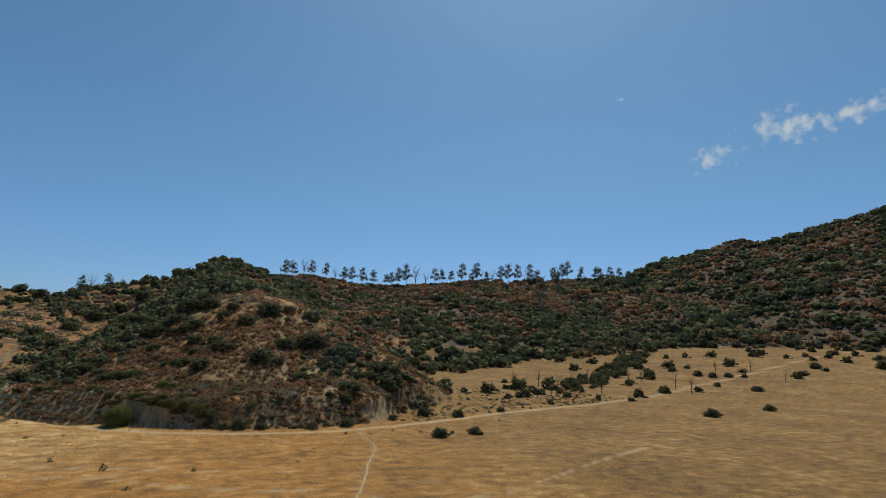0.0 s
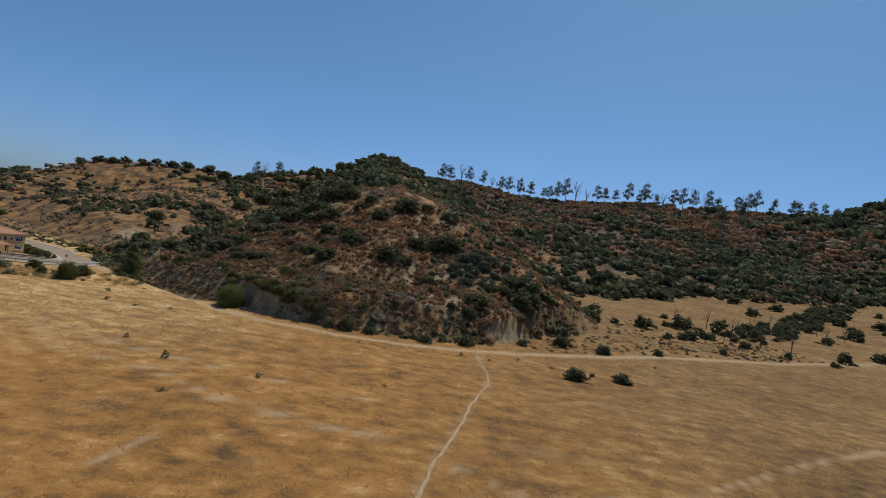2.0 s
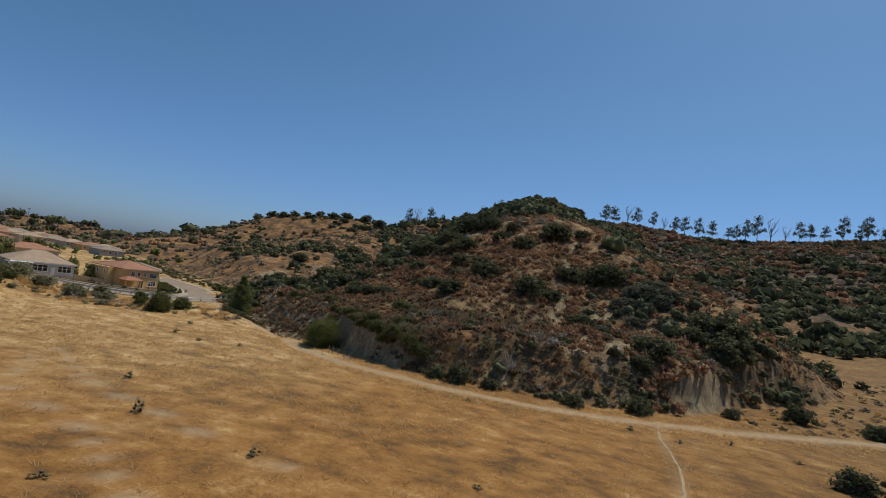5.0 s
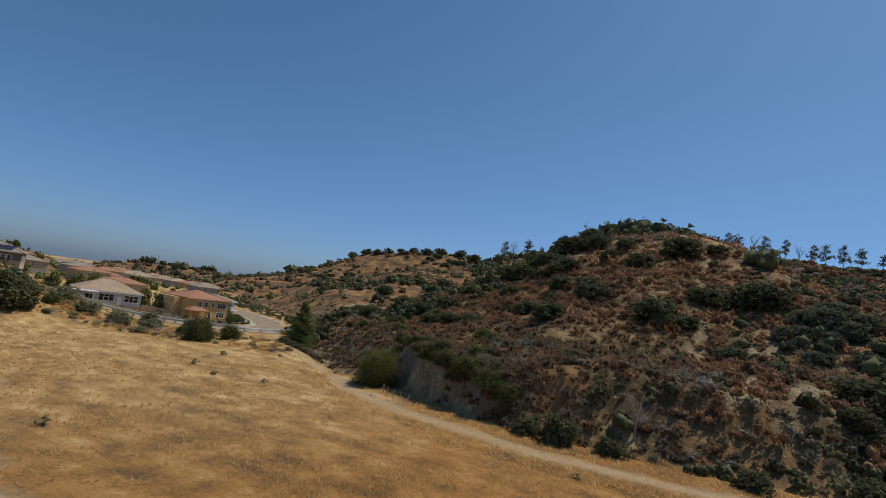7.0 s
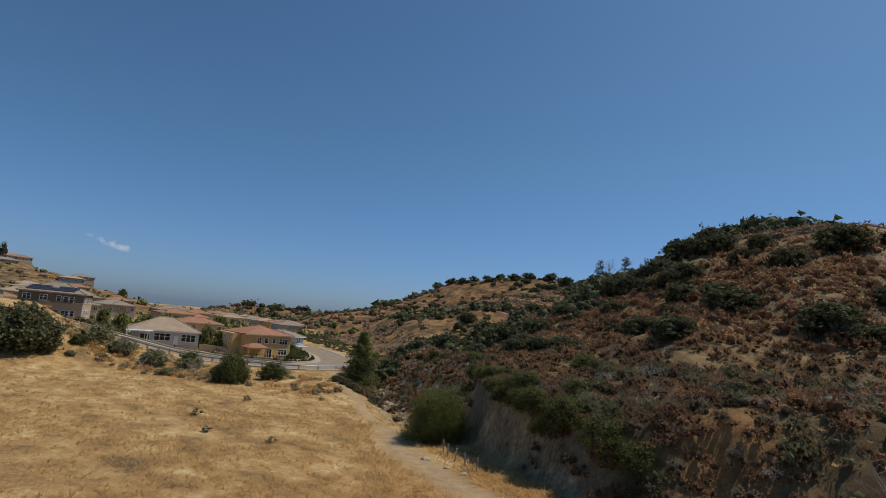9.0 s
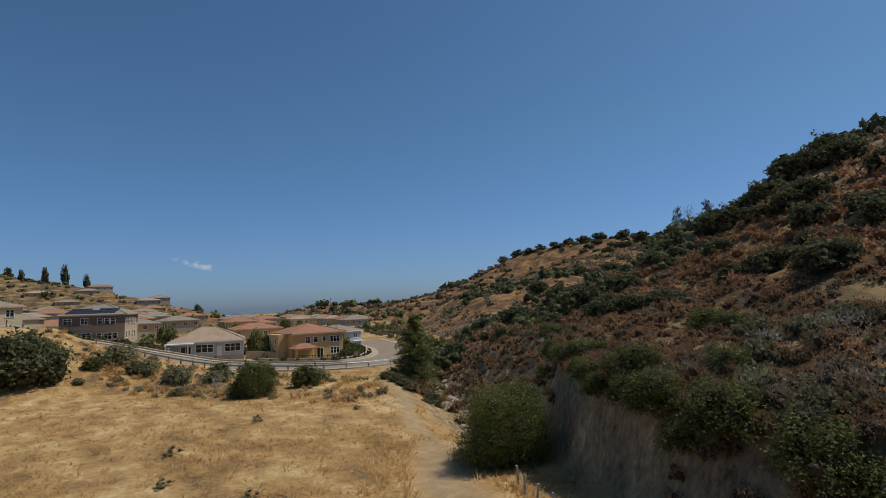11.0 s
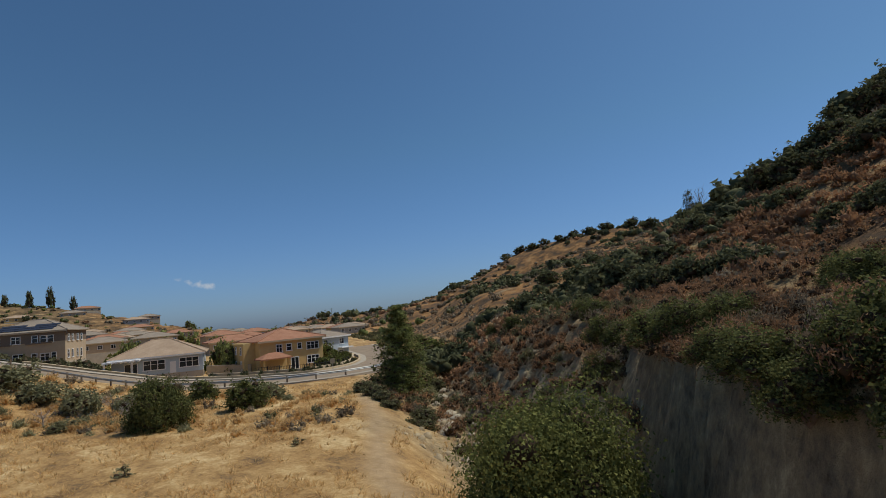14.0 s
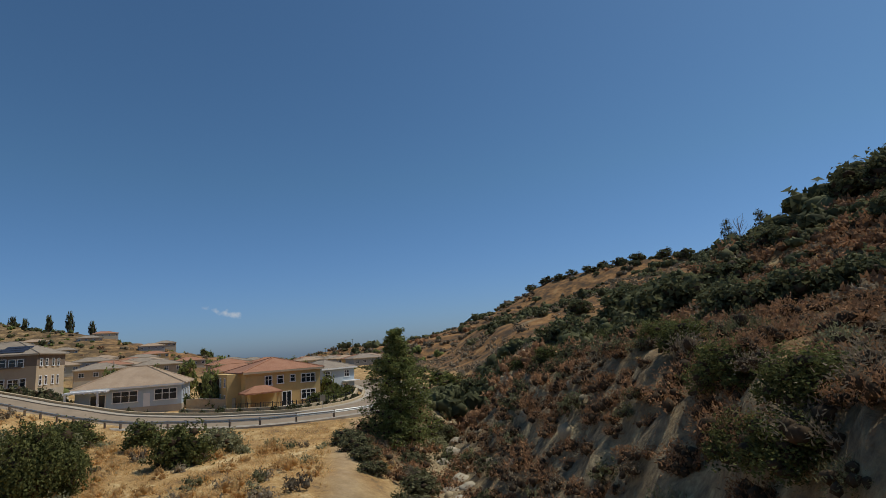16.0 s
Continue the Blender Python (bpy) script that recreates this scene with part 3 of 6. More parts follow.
NEAR_T = [leaf_cloud(RNG, 430, 0.068, 6, 8) for _ in range(5)]
NEAR_F = [feather_cloud(RNG, 260, 0.13, 0.042, 5, 6) for _ in range(5)]
CLOSE_T = [leaf_cloud(RNG, 620, 0.055, 7, 9) for _ in range(4)]
CLOSE_F = [feather_cloud(RNG, 400, 0.11, 0.031, 7, 7) for _ in range(4)]
SIDE_T = [leaf_cloud(RNG, 92, 0.15, 4, 4) for _ in range(4)]
SIDE_F = [feather_cloud(RNG, 88, 0.175, 0.082, 4, 3) for _ in range(4)]
MID_T = [leaf_cloud(RNG, 84, 0.148, 4, 3) for _ in range(4)]
MID_F = [feather_cloud(RNG, 32, 0.30, 0.12, 1) for _ in range(4)]
FINE_F = [feather_cloud(RNG, 850, 0.105, 0.018, 9, 7) for _ in range(3)]
FINE_T = [leaf_cloud(RNG, 900, 0.036, 9, 9) for _ in range(3)]
FAR_T = [leaf_cloud(RNG, 22, 0.27, 2) for _ in range(3)]


def clothe(p, leafy, twiggy, r0, r1, cover):
    """Scrub on the hills: green in the damp hollows and high on the west side, rust and grey below and on the spurs."""
    z, hill, rock = lay(p[:, 0], p[:, 1], True)
    flat = lay(p[:, 0] + 2, p[:, 1]) - z, lay(p[:, 0], p[:, 1] + 2) - z
    steep = np.hypot(*flat) / 2
    thick = 0.5 + 0.5 * grain(p[:, 0], p[:, 1], 16, 21)
    cover = cover * np.where((p[:, 0] < -85) & (p[:, 1] > 245) & (p[:, 0] > -440), 0.72, 1.0) * np.where((p[:, 0] > 60) & (z < 34), 0.5, 1.0)
    dry_hill = (p[:, 0] < -85) & (p[:, 1] > 245) & (p[:, 0] > -440)
    cover = cover * np.where(dry_hill, np.clip((thick - 0.35) * 5, 0.6, 1.5), 1.0)
    cover = cover * np.where((p[:, 0] > 40) & (p[:, 1] > 290), np.clip(1.15 + 1.2 * grain(p[:, 0], p[:, 1], 40, 63), 0.4, 2.2), 1.0)
    cover = cover * np.clip(off_line(p[:, 0], p[:, 1], [(-14, 288), (-2, 270), (20, 240), (30, 205), (36, 190)]) / 3.5 - 0.2, 0.3, 1)
    ok = (hill > 0.2) & (RNG.rand(len(p)) < cover * np.clip(0.35 + 1.1 * thick, 0, 1) * (1 - np.where(p[:, 0] < -44, 0.4, 0.8) * rock)) & (steep < np.where(np.abs(p[:, 0] + 33) > 5, 2.8, 1.3))
    p, z = p[ok], z[ok]
    x, y = p[:, 0], p[:, 1]
    wet = grain(x, y, 40, 22) + 0.5 * grain(x, y, 13, 23)
    wet = wet + np.where(x < -40, 0.5, 0) * np.clip((z - 9) / 18, -0.6, 1) + np.where(y > 560, 0.25, 0) - np.where((x > -45) & (y < 300), 0.2, 0) + np.where((x > 60) & (z < 60), 0.22, 0) - np.where((x < -85) & (y > 245), 0.75, 0) - np.where((x > -66) & (x < 5) & (y < 232), 0.55, 0) - np.where((x > -56) & (x < -12) & (y >= 192) & (y < 268), 0.5, 0)
    wet = wet - np.where((y > 700) & (z > 90) & (x < 700), 0.5, 0) + 0.35 * RNG.normal(size=len(x))
    wet = wet + np.where(y > 300, 0.7, 0) * grain(x, y, 90, 64)
    dryness = grain(x, y, 22, 24) + 0.4 * RNG.normal(size=len(x))
    size = r0 + (r1 - r0) * RNG.rand(len(x)) ** 2
    tint = np.clip(0.5 + 0.28 * RNG.normal(size=len(x)), 0, 1)
    size = size * np.where((x < -85) & (y > 245) & (x > -440), np.where(x < -190, 0.68, 0.95), 1.0)
    dryness = dryness - np.where((x > -30) & (x < 70) & (y < 300), np.clip((9 - z) / 9, -0.3, 0.7), 0)
    dryness = dryness + np.where((x > -56) & (x < 0) & (y > 160) & (y < 268), 0.5, 0)
    size = size * np.where((x > -45) & (x < 60) & (y > 250) & (y < 340) & (wet > 0.2), 1.4, 1.0)
    dryness = dryness - np.where((x < -85) & (y > 245), 1.1, 0)
    size = size * np.where((x > 40) & (y > 290), 0.85 + 0.75 * RNG.rand(len(x)) ** 2, 1.0)
    green = wet > 0.2
    olive = ~green & (wet > -0.05)
    rust = ~green & ~olive & (dryness > -0.25)
    grey = ~green & ~olive & ~rust
    for nm, sel, mat, templates, grow, tall, label in (
            ("green_scrub", green, M_GREEN, leafy, 1.5, 0.95, "dark green evergreen chaparral shrubs on the hillside"),
            ("olive_scrub", olive, M_OLIVE, leafy, 1.0, 0.9, "olive green sage scrub on the hillside"),
            ("rust_scrub", rust, M_RUST, twiggy, 1.05, 1.0, "rust brown dried buckwheat scrub on the hillside"),
            ("grey_scrub", grey, M_GREY, twiggy, 0.9, 0.95, "grey dry twiggy brush on the hillside")):
        n = int(sel.sum())
        scatter(nm, templates, p[sel], size[sel] * grow, np.full(n, tall) * (0.8 + 0.4 * RNG.rand(n)), tint[sel], mat, label)


def outside(p, x0, x1, y0, y1):
    return p[~((p[:, 0] > x0) & (p[:, 0] < x1) & (p[:, 1] > y0) & (p[:, 1] < y1))]


clothe(strewn(-50, -20, 160, 180, 1.45), FINE_T, FINE_F, 0.7, 1.4, 2.2)
clothe(outside(strewn(-66, -24, 162, 199, 1.6), -50, -20, 160, 180), CLOSE_T, CLOSE_F, 0.75, 1.7, 2.2)
clothe(outside(strewn(-88, 6, 158, 206, 1.8), -66, -20, 160, 199), NEAR_T, NEAR_F, 0.8, 2.0, 1.5)
clothe(outside(strewn(-128, 62, 156, 250, 2.15), -88, 6, 150, 206), SIDE_T, SIDE_F, 1.15, 2.8, 1.4)
clothe(outside(strewn(-230, 150, 156, 480, 3.6), -128, 62, 150, 250), MID_T, MID_F, 1.7, 3.6, 1.3)
clothe(outside(strewn(-420, 520, 300, 1010, 7.8), -230, 150, 150, 480), FAR_T, FAR_T, 3.4, 6.6, 1.4)
clothe(outside(strewn(520, 1750, 420, 1450, 15.5), -420, 520, 300, 1010), FAR_T, FAR_T, 6.5, 12.0, 1.8)
clothe(outside(strewn(-1000, 520, 420, 1200, 22.0), -420, 520, 300, 1010), FAR_T, FAR_T, 6.0, 11.0, 1.4)
clothe(strewn(-900, -440, 60, 330, 11.0), FAR_T, FAR_T, 1.6, 3.6, 0.45)

# dense dry brush on the lower slope over the track
q = strewn(-27, 66, 156, 196, 1.75)
z, hill, rock = lay(q[:, 0], q[:, 1], True)
q = q[(hill > 0.25) & (RNG.rand(len(q)) < 0.8 - 0.75 * rock)]
n = len(q)
kind = grain(q[:, 0], q[:, 1], 7, 62) + 0.5 * RNG.normal(size=n)
for nm, sel, mat, templates in (("rust_brush", kind > 0.4, M_RUST, SIDE_F), ("grey_brush", (kind <= 0.4) & (kind > 0.0), M_GREY, SIDE_F), ("pale_slope_brush", (kind <= 0.0) & (kind > -0.15), M_PALE, SIDE_F), ("sage_brush", (kind <= -0.15) & (kind > -0.5), M_SAGE, SIDE_F), ("olive_brush", kind <= -0.5, M_OLIVE, SIDE_T)):
    for part_of, fine in ((sel & (q[:, 0] < -6), NEAR_T if templates is SIDE_T else NEAR_F), (sel & (q[:, 0] >= -6), templates)):
        k = int(part_of.sum())
        scatter(nm, fine, q[part_of], 1.0 + 1.0 * RNG.rand(k) ** 2, 0.9 + 0.4 * RNG.rand(k), RNG.rand(k), mat, "dry twiggy brush on the slope above the track")

# brush clinging to the broken bank above the creek
q = strewn(-72, -39, 174, 206, 1.7)
up = q[:, 1] - np.interp(q[:, 0], FOOT_X, FOOT_Y)
q = q[(up > 0.8) & (up < 15) & (RNG.rand(len(q)) < 0.62)]
n, kind = len(q), grain(q[:, 0], q[:, 1], 6, 72) + 0.5 * RNG.normal(size=len(q))
for nm, sel, mat, templates, label in (("rust_brush", kind > 0.1, M_RUST, NEAR_F, "rust brown dry brush clinging to the sandstone bank"), ("grey_brush", (kind <= 0.1) & (kind > -0.3), M_GREY, NEAR_F, "grey dry brush clinging to the sandstone bank"), ("sage_brush", (kind <= -0.3) & (kind > -0.6), M_SAGE, NEAR_F, "pale sage clinging to the sandstone bank"), ("olive_brush", kind <= -0.6, M_OLIVE, NEAR_T, "olive shrubs on the sandstone bank")):
    for part_of, fine in ((sel & (q[:, 0] > -53), FINE_F), (sel & (q[:, 0] <= -53), templates)):
        k = int(part_of.sum())
        scatter(nm, fine, q[part_of], 0.8 + 0.8 * RNG.rand(k) ** 2, 0.9 + 0.4 * RNG.rand(k), RNG.rand(k), mat, label, sink=-0.05)

# dry brush hanging over the top of the sandstone cut
q = strewn(-36, -14, 158, 174, 1.25)
up = q[:, 1] - np.interp(q[:, 0], FOOT_X, FOOT_Y)
q = q[(up > np.interp(q[:, 0], [-34, -28, -20], [2.2, 1.3, 0.5])) & (up < 8) & (RNG.rand(len(q)) < 0.85)]
n, kind = len(q), RNG.rand(len(q))
for nm, sel, mat, label in (("rust_brush", kind < 0.5, M_RUST, "rust brown dry brush over the sandstone cut"), ("grey_brush", (kind >= 0.5) & (kind < 0.8), M_GREY, "grey dry brush over the sandstone cut"), ("sage_brush", kind >= 0.8, M_OLIVE, "olive sage over the sandstone cut")):
    k = int(sel.sum())
    scatter(nm, FINE_F, q[sel], 0.7 + 0.7 * RNG.rand(k), 0.9 + 0.5 * RNG.rand(k), RNG.rand(k), mat, label, sink=0.0)

# dry brush on the shoulder above the creek
q = strewn(-66, -36, 205, 234, 1.9)
q = q[RNG.rand(len(q)) < 0.7]
n, kind = len(q), RNG.rand(len(q))
for nm, sel, mat, label in (("rust_brush", kind < 0.6, M_RUST, "rust brown dry brush on the shoulder above the creek"), ("grey_brush", kind >= 0.6, M_GREY, "grey dry brush on the shoulder above the creek")):
    k = int(sel.sum())
    scatter(nm, SIDE_F, q[sel], 0.9 + 0.9 * RNG.rand(k), 0.8 + 0.4 * RNG.rand(k), RNG.rand(k), mat, label)

# leafy cover on the bank beyond the pine
q = outside(strewn(-124, -84, 205, 262, 2.2), -128, -98, 190, 212)
off = off_line(q[:, 0], q[:, 1], CREEK)
q = q[(off > 5) & (off < 12) & (off_line(q[:, 0], q[:, 1], ROAD) > 7.5) & (RNG.rand(len(q)) < 0.45)]
n = len(q)
scatter("bank_shrubs", SIDE_T, q, 0.9 + 1.0 * RNG.rand(n), 0.8 + 0.5 * RNG.rand(n), RNG.rand(n), M_OLIVE, "green shrubs on the bank beyond the pine")

# broken sandstone on the creek bank and the cut
iv, fi = icosa(2)
CRAG_T = []
for k in range(5):
    w = 1 + 0.35 * grain(iv[:, 0] * 3 + 7 * k, iv[:, 1] * 3 + iv[:, 2] * 2.3, 1.2, 43) + 0.15 * RNG.rand(len(iv))
    CRAG_T.append((np.round(iv * w[:, None] * 4) / 4 * 0.6 + iv * w[:, None] * 0.4, fi, len(fi)))
q = strewn(-100, -36, 160, 226, 1.5)
z, hill, rock = lay(q[:, 0], q[:, 1], True)
q = q[(rock > 0.45) & (q[:, 0] < -54) & (RNG.rand(len(q)) < 0.45)]
n = len(q)
scatter("sandstone_crags", CRAG_T, q, 0.15 + 0.4 * RNG.rand(n) ** 2, 0.7 + 0.6 * RNG.rand(n), RNG.rand(n), M_CRAG, "broken sandstone on the creek bank", "rock", 0.45)

# willow and sage thicket down in the creek gorge
q = strewn(-110, -54, 182, 230, 1.9)
off = off_line(q[:, 0], q[:, 1], CREEK)
q = q[(off < 4) & (RNG.rand(len(q)) < 0.17 - 0.03 * off)]
n = len(q)
kind = RNG.rand(n)
for nm, sel, mat, templates, r in (("gorge_thicket", kind < 0.5, M_GREEN, NEAR_T, 1.2), ("gorge_brush", kind >= 0.5, M_OLIVE, NEAR_F, 1.25)):
    k = int(sel.sum())
    scatter(nm, templates, q[sel], r * (0.6 + 0.6 * RNG.rand(k)), 0.8 + 0.5 * RNG.rand(k), RNG.rand(k), mat, "tangled green shrubs in the creek gorge")

# dry brush on the flat beyond the road
q = strewn(-262, -108, 236, 345, 3.1)
z, hill, rock = lay(q[:, 0], q[:, 1], True)
q = q[(hill < 0.3) & (q[:, 1] > 170 - 0.5 * q[:, 0]) & (off_line(q[:, 0], q[:, 1], ROAD) > 8) & (RNG.rand(len(q)) < 0.9)]
n = len(q)
scatter("flat_brush", SIDE_F, q, 1.0 + 1.2 * RNG.rand(n), 0.7 + 0.4 * RNG.rand(n), RNG.rand(n), M_OLIVE, "olive brush on the flat below the dry hill")

# dry brush on the valley floor beyond the track
q = strewn(38, 175, 176, 320, 2.3)
z, hill, rock = lay(q[:, 0], q[:, 1], True)
off = off_line(q[:, 0], q[:, 1], TRACK)
side = q[:, 1] - np.interp(q[:, 0], [p[0] for p in TRACK], [p[1] for p in TRACK])
q = q[(hill < 0.6) & (side > 3) & (RNG.rand(len(q)) < 0.75 * np.exp(-off / 45) * (0.7 + 0.5 * grain(q[:, 0], q[:, 1], 12, 71)))]
n, kind = len(q), RNG.rand(len(q))
for nm, sel, mat, label in (("valley_brush", kind < 0.5, M_GREY, "grey brown dry brush on the valley floor"), ("valley_straw", (kind >= 0.5) & (kind < 0.8), M_STRAW, "tall straw weeds on the valley floor"), ("valley_sage", kind >= 0.8, M_OLIVE, "low olive sage on the valley floor")):
    k = int(sel.sum())
    scatter(nm, SIDE_F, q[sel], 0.7 + 0.9 * RNG.rand(k), 0.7 + 0.4 * RNG.rand(k), RNG.rand(k), mat, label)

# ---- parts and plants ----
def root(name, label, category, group="", m=None):
    ob = tagged(new(name), label, category, group)
    ob.empty_display_size = 0.3
    if m is not None:
        ob.matrix_basis = m
    return ob


def part(name, bm, material, parent, label=""):
    """Links a bmesh as one mesh object under a thing or under a part."""
    me = bpy.data.meshes.new(name)
    bm.to_mesh(me)
    bm.free()
    me.materials.append(material)
    ob = new(name, me)
    ob.parent = parent
    return tagged(ob, label)


def raw(name, co, fa, material, parent=None, label="", tint=None):
    me = bpy.data.meshes.new(name)
    fill(me, co, fa)
    if tint is not None:
        me.attributes.new("tint", "FLOAT", "POINT").data.foreach_set("value", np.asarray(tint, np.float32))
    me.materials.append(material)
    ob = new(name, me)
    ob.parent = parent
    return tagged(ob, label)


def tube(bm, pts, radii, sides=6):
    """A tapered limb along points."""
    rings = []
    for i, (p, r) in enumerate(zip(pts, radii)):
        d = Vector(pts[min(i + 1, len(pts) - 1)]) - Vector(pts[max(i - 1, 0)])
        q = d.to_track_quat("Z", "Y")
        rings.append([bm.verts.new(Vector(p) + q @ Vector((math.cos(a) * r, math.sin(a) * r, 0))) for a in (2 * math.pi * k / sides for k in range(sides))])
    for a, b in zip(rings[:-1], rings[1:]):
        for k in range(sides):
            bm.faces.new((a[k], a[(k + 1) % sides], b[(k + 1) % sides], b[k]))
    bm.faces.new(rings[-1])
    return bm


def clumps(rng, cen, rad, per, leaf, core=0.74, squash=0.85, droop=0.0, each=9):
    """Leaf clumps round given centres, in sprigs of a few leaves. Vertices, triangles, tint, count of leaves."""
    cen, rad = np.asarray(cen, float), np.asarray(rad, float)
    k = len(cen)
    m = max(1, per // each)
    sd = rng.normal(size=(k * m, 3))
    sd /= np.linalg.norm(sd, axis=1, keepdims=True)
    lump = np.repeat(np.arange(k), m)
    heart = cen[lump] + sd * [1, 1, squash] * rad[lump, None] * (0.78 + 0.4 * rng.rand(k * m, 1))
    i = np.repeat(np.arange(k * m), each)
    which, d = lump[i], sd[i]
    at = heart[i] + rng.normal(size=d.shape) * 0.25 * rad[which, None]
    at[:, 2] -= droop * rng.rand(len(at)) * rad[which]
    n = d + 0.62 * rng.normal(size=d.shape)
    n /= np.linalg.norm(n, axis=1, keepdims=True)
    u = np.cross(n, rng.normal(size=d.shape))
    u /= np.linalg.norm(u, axis=1, keepdims=True)
    v = np.cross(n, u)
    sz = leaf * (0.6 + 0.8 * rng.rand(len(at), 1))
    co = np.stack([at - u * sz - v * sz * 0.5, at + u * sz - v * sz * 0.5, at + v * sz * 1.2 + n * sz * 0.25], 1).reshape(-1, 3)
    fa = np.arange(len(co)).reshape(-1, 3)
    leaves = len(fa)
    tint = np.repeat((rng.rand(k)[which] * 0.4 + rng.rand(k * m)[i] * 0.4 + 0.1), 3)
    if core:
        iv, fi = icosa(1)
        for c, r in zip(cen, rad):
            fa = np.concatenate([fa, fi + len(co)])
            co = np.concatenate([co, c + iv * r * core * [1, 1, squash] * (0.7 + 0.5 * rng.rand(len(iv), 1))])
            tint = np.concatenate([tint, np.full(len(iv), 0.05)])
    return co, fa, tint, leaves


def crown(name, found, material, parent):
    """Leaves over twig cores coloured dark for the shade inside, as one mesh."""
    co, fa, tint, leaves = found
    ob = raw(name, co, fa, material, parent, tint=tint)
    ob.data.materials.append(M_CORE_SHADE)
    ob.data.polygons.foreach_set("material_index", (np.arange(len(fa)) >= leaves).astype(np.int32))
    return ob


def bush(name, label, category, material, seed, lumps, per, leaf, bark=None):
    """A rounded shrub one metre in radius on short stems, to be scaled when it is set."""
    rng = np.random.RandomState(seed)
    ob = root(name, label, category)
    bm = bmesh.new()
    cen, rad = [], []
    for i in range(lumps):
        a, h = i * 2.4 + rng.rand() * 0.8, ((i + 0.5) / lumps)
        rr = 0.72 * math.sqrt(1 - 0.75 * h * h) * (0.5 + 0.62 * rng.rand()) * (1 + 0.25 * math.sin(a * 2 + seed))
        cen.append((math.cos(a) * rr, math.sin(a) * rr, 0.18 + 1.0 * h * (0.72 + 0.42 * rng.rand())))
        rad.append(0.22 + 0.20 * rng.rand())
        if i % 3 == 0:
            c = cen[-1]
            tube(bm, [(0, 0, -0.15), (c[0] * 0.4, c[1] * 0.4, c[2] * 0.35), (c[0], c[1], c[2] * 0.66)], [0.06, 0.04, 0.015], 5)
    part("stem", bm, bark or M_BARK, ob)
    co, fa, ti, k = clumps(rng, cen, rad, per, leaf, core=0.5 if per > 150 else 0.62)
    co[:, 2] = np.maximum(co[:, 2], -0.05) / 1.42
    crown("crown", (co, fa, ti, k), material, ob)
    return ob


def gum_tree(name, label, seed, lean=0.0, full=1.0):
    """A tall thin eucalyptus, ten metres high before scaling: bare pale trunk, open crown of hanging clumps."""
    rng = np.random.RandomState(seed)
    ob = root(name, label, "tree")
    bm, cen, rad = bmesh.new(), [], []
    top = Vector((lean, 0.3 * rng.normal(), 9.2))
    mid = Vector((lean * 0.3 + 0.2 * rng.normal(), 0.2 * rng.normal(), 5.0))
    tube(bm, [(0, 0, -0.6), (0.05, 0, 2.0), mid, top], [0.26, 0.2, 0.14, 0.04], 6)
    for i in range(13):
        h = 2.4 + 6.0 * i / 13 + rng.rand()
        f = (h - 5.0) / 4.2
        s = mid.lerp(top, max(0, f)) if f > 0 else Vector((0.05, 0, 2.0)).lerp(mid, (h - 2) / 3)
        a, out = i * 2.4 + rng.rand(), (1.0 + 1.9 * rng.rand()) * (1.15 - 0.05 * i)
        e = s + Vector((math.cos(a) * out, math.sin(a) * out, 0.9 + 0.9 * rng.rand()))
        tube(bm, [s, s.lerp(e, 0.5) + Vector((0, 0, -0.1)), e], [0.08, 0.05, 0.02], 5)
        if rng.rand() < full:
            cen.append(e)
            rad.append(0.75 + 0.6 * rng.rand())
            cen.append(e + Vector((0.6 * rng.normal(), 0.6 * rng.normal(), 0.4 * rng.normal())))
            rad.append(0.4 + 0.3 * rng.rand())
            if rng.rand() < 0.8:
                cen.append(s.lerp(e, 0.6) + Vector((0.3 * rng.normal(), 0.3 * rng.normal(), 0.5)))
                rad.append(0.6 + 0.4 * rng.rand())
    part("trunk", bm, M_PALEBARK, ob)
    if cen:
        crown("crown", clumps(rng, [c[:] for c in cen], rad, 54, 0.165, core=0.0, squash=0.85, droop=0.5), M_EUC, ob)
    return ob


def bare_tree(name, label, seed, material, spread=1.0, limbs=7):
    """A leafless tree, six metres high before scaling."""
    rng = np.random.RandomState(seed)
    ob = root(name, label, "tree")
    bm = bmesh.new()
    tube(bm, [(0, 0, -0.4), (0.1, 0, 1.6), (0.05, 0.1, 3.2)], [0.17, 0.13, 0.08], 6)
    part("trunk", bm, material, ob)
    for i in range(limbs):
        bm = bmesh.new()
        a, z0 = i * 2.4 + rng.rand(), 1.2 + 2.0 * i / limbs
        e = Vector((math.cos(a) * spread * (0.9 + rng.rand()), math.sin(a) * spread * (0.9 + rng.rand()), z0 + 2.0 + 1.4 * rng.rand()))
        s = Vector((0.08, 0.03, z0))
        tube(bm, [s, s.lerp(e, 0.5) + Vector((0, 0, -0.15)), e], [0.06, 0.04, 0.012], 5)
        for _ in range(4):
            b0 = s.lerp(e, 0.35 + 0.5 * rng.rand())
            b1 = b0 + Vector((0.5 * rng.normal(), 0.5 * rng.normal(), 0.5 + 0.5 * rng.rand()))
            tube(bm, [b0, b1], [0.022, 0.006], 4)
        part("limb", bm, material, ob)
    return ob


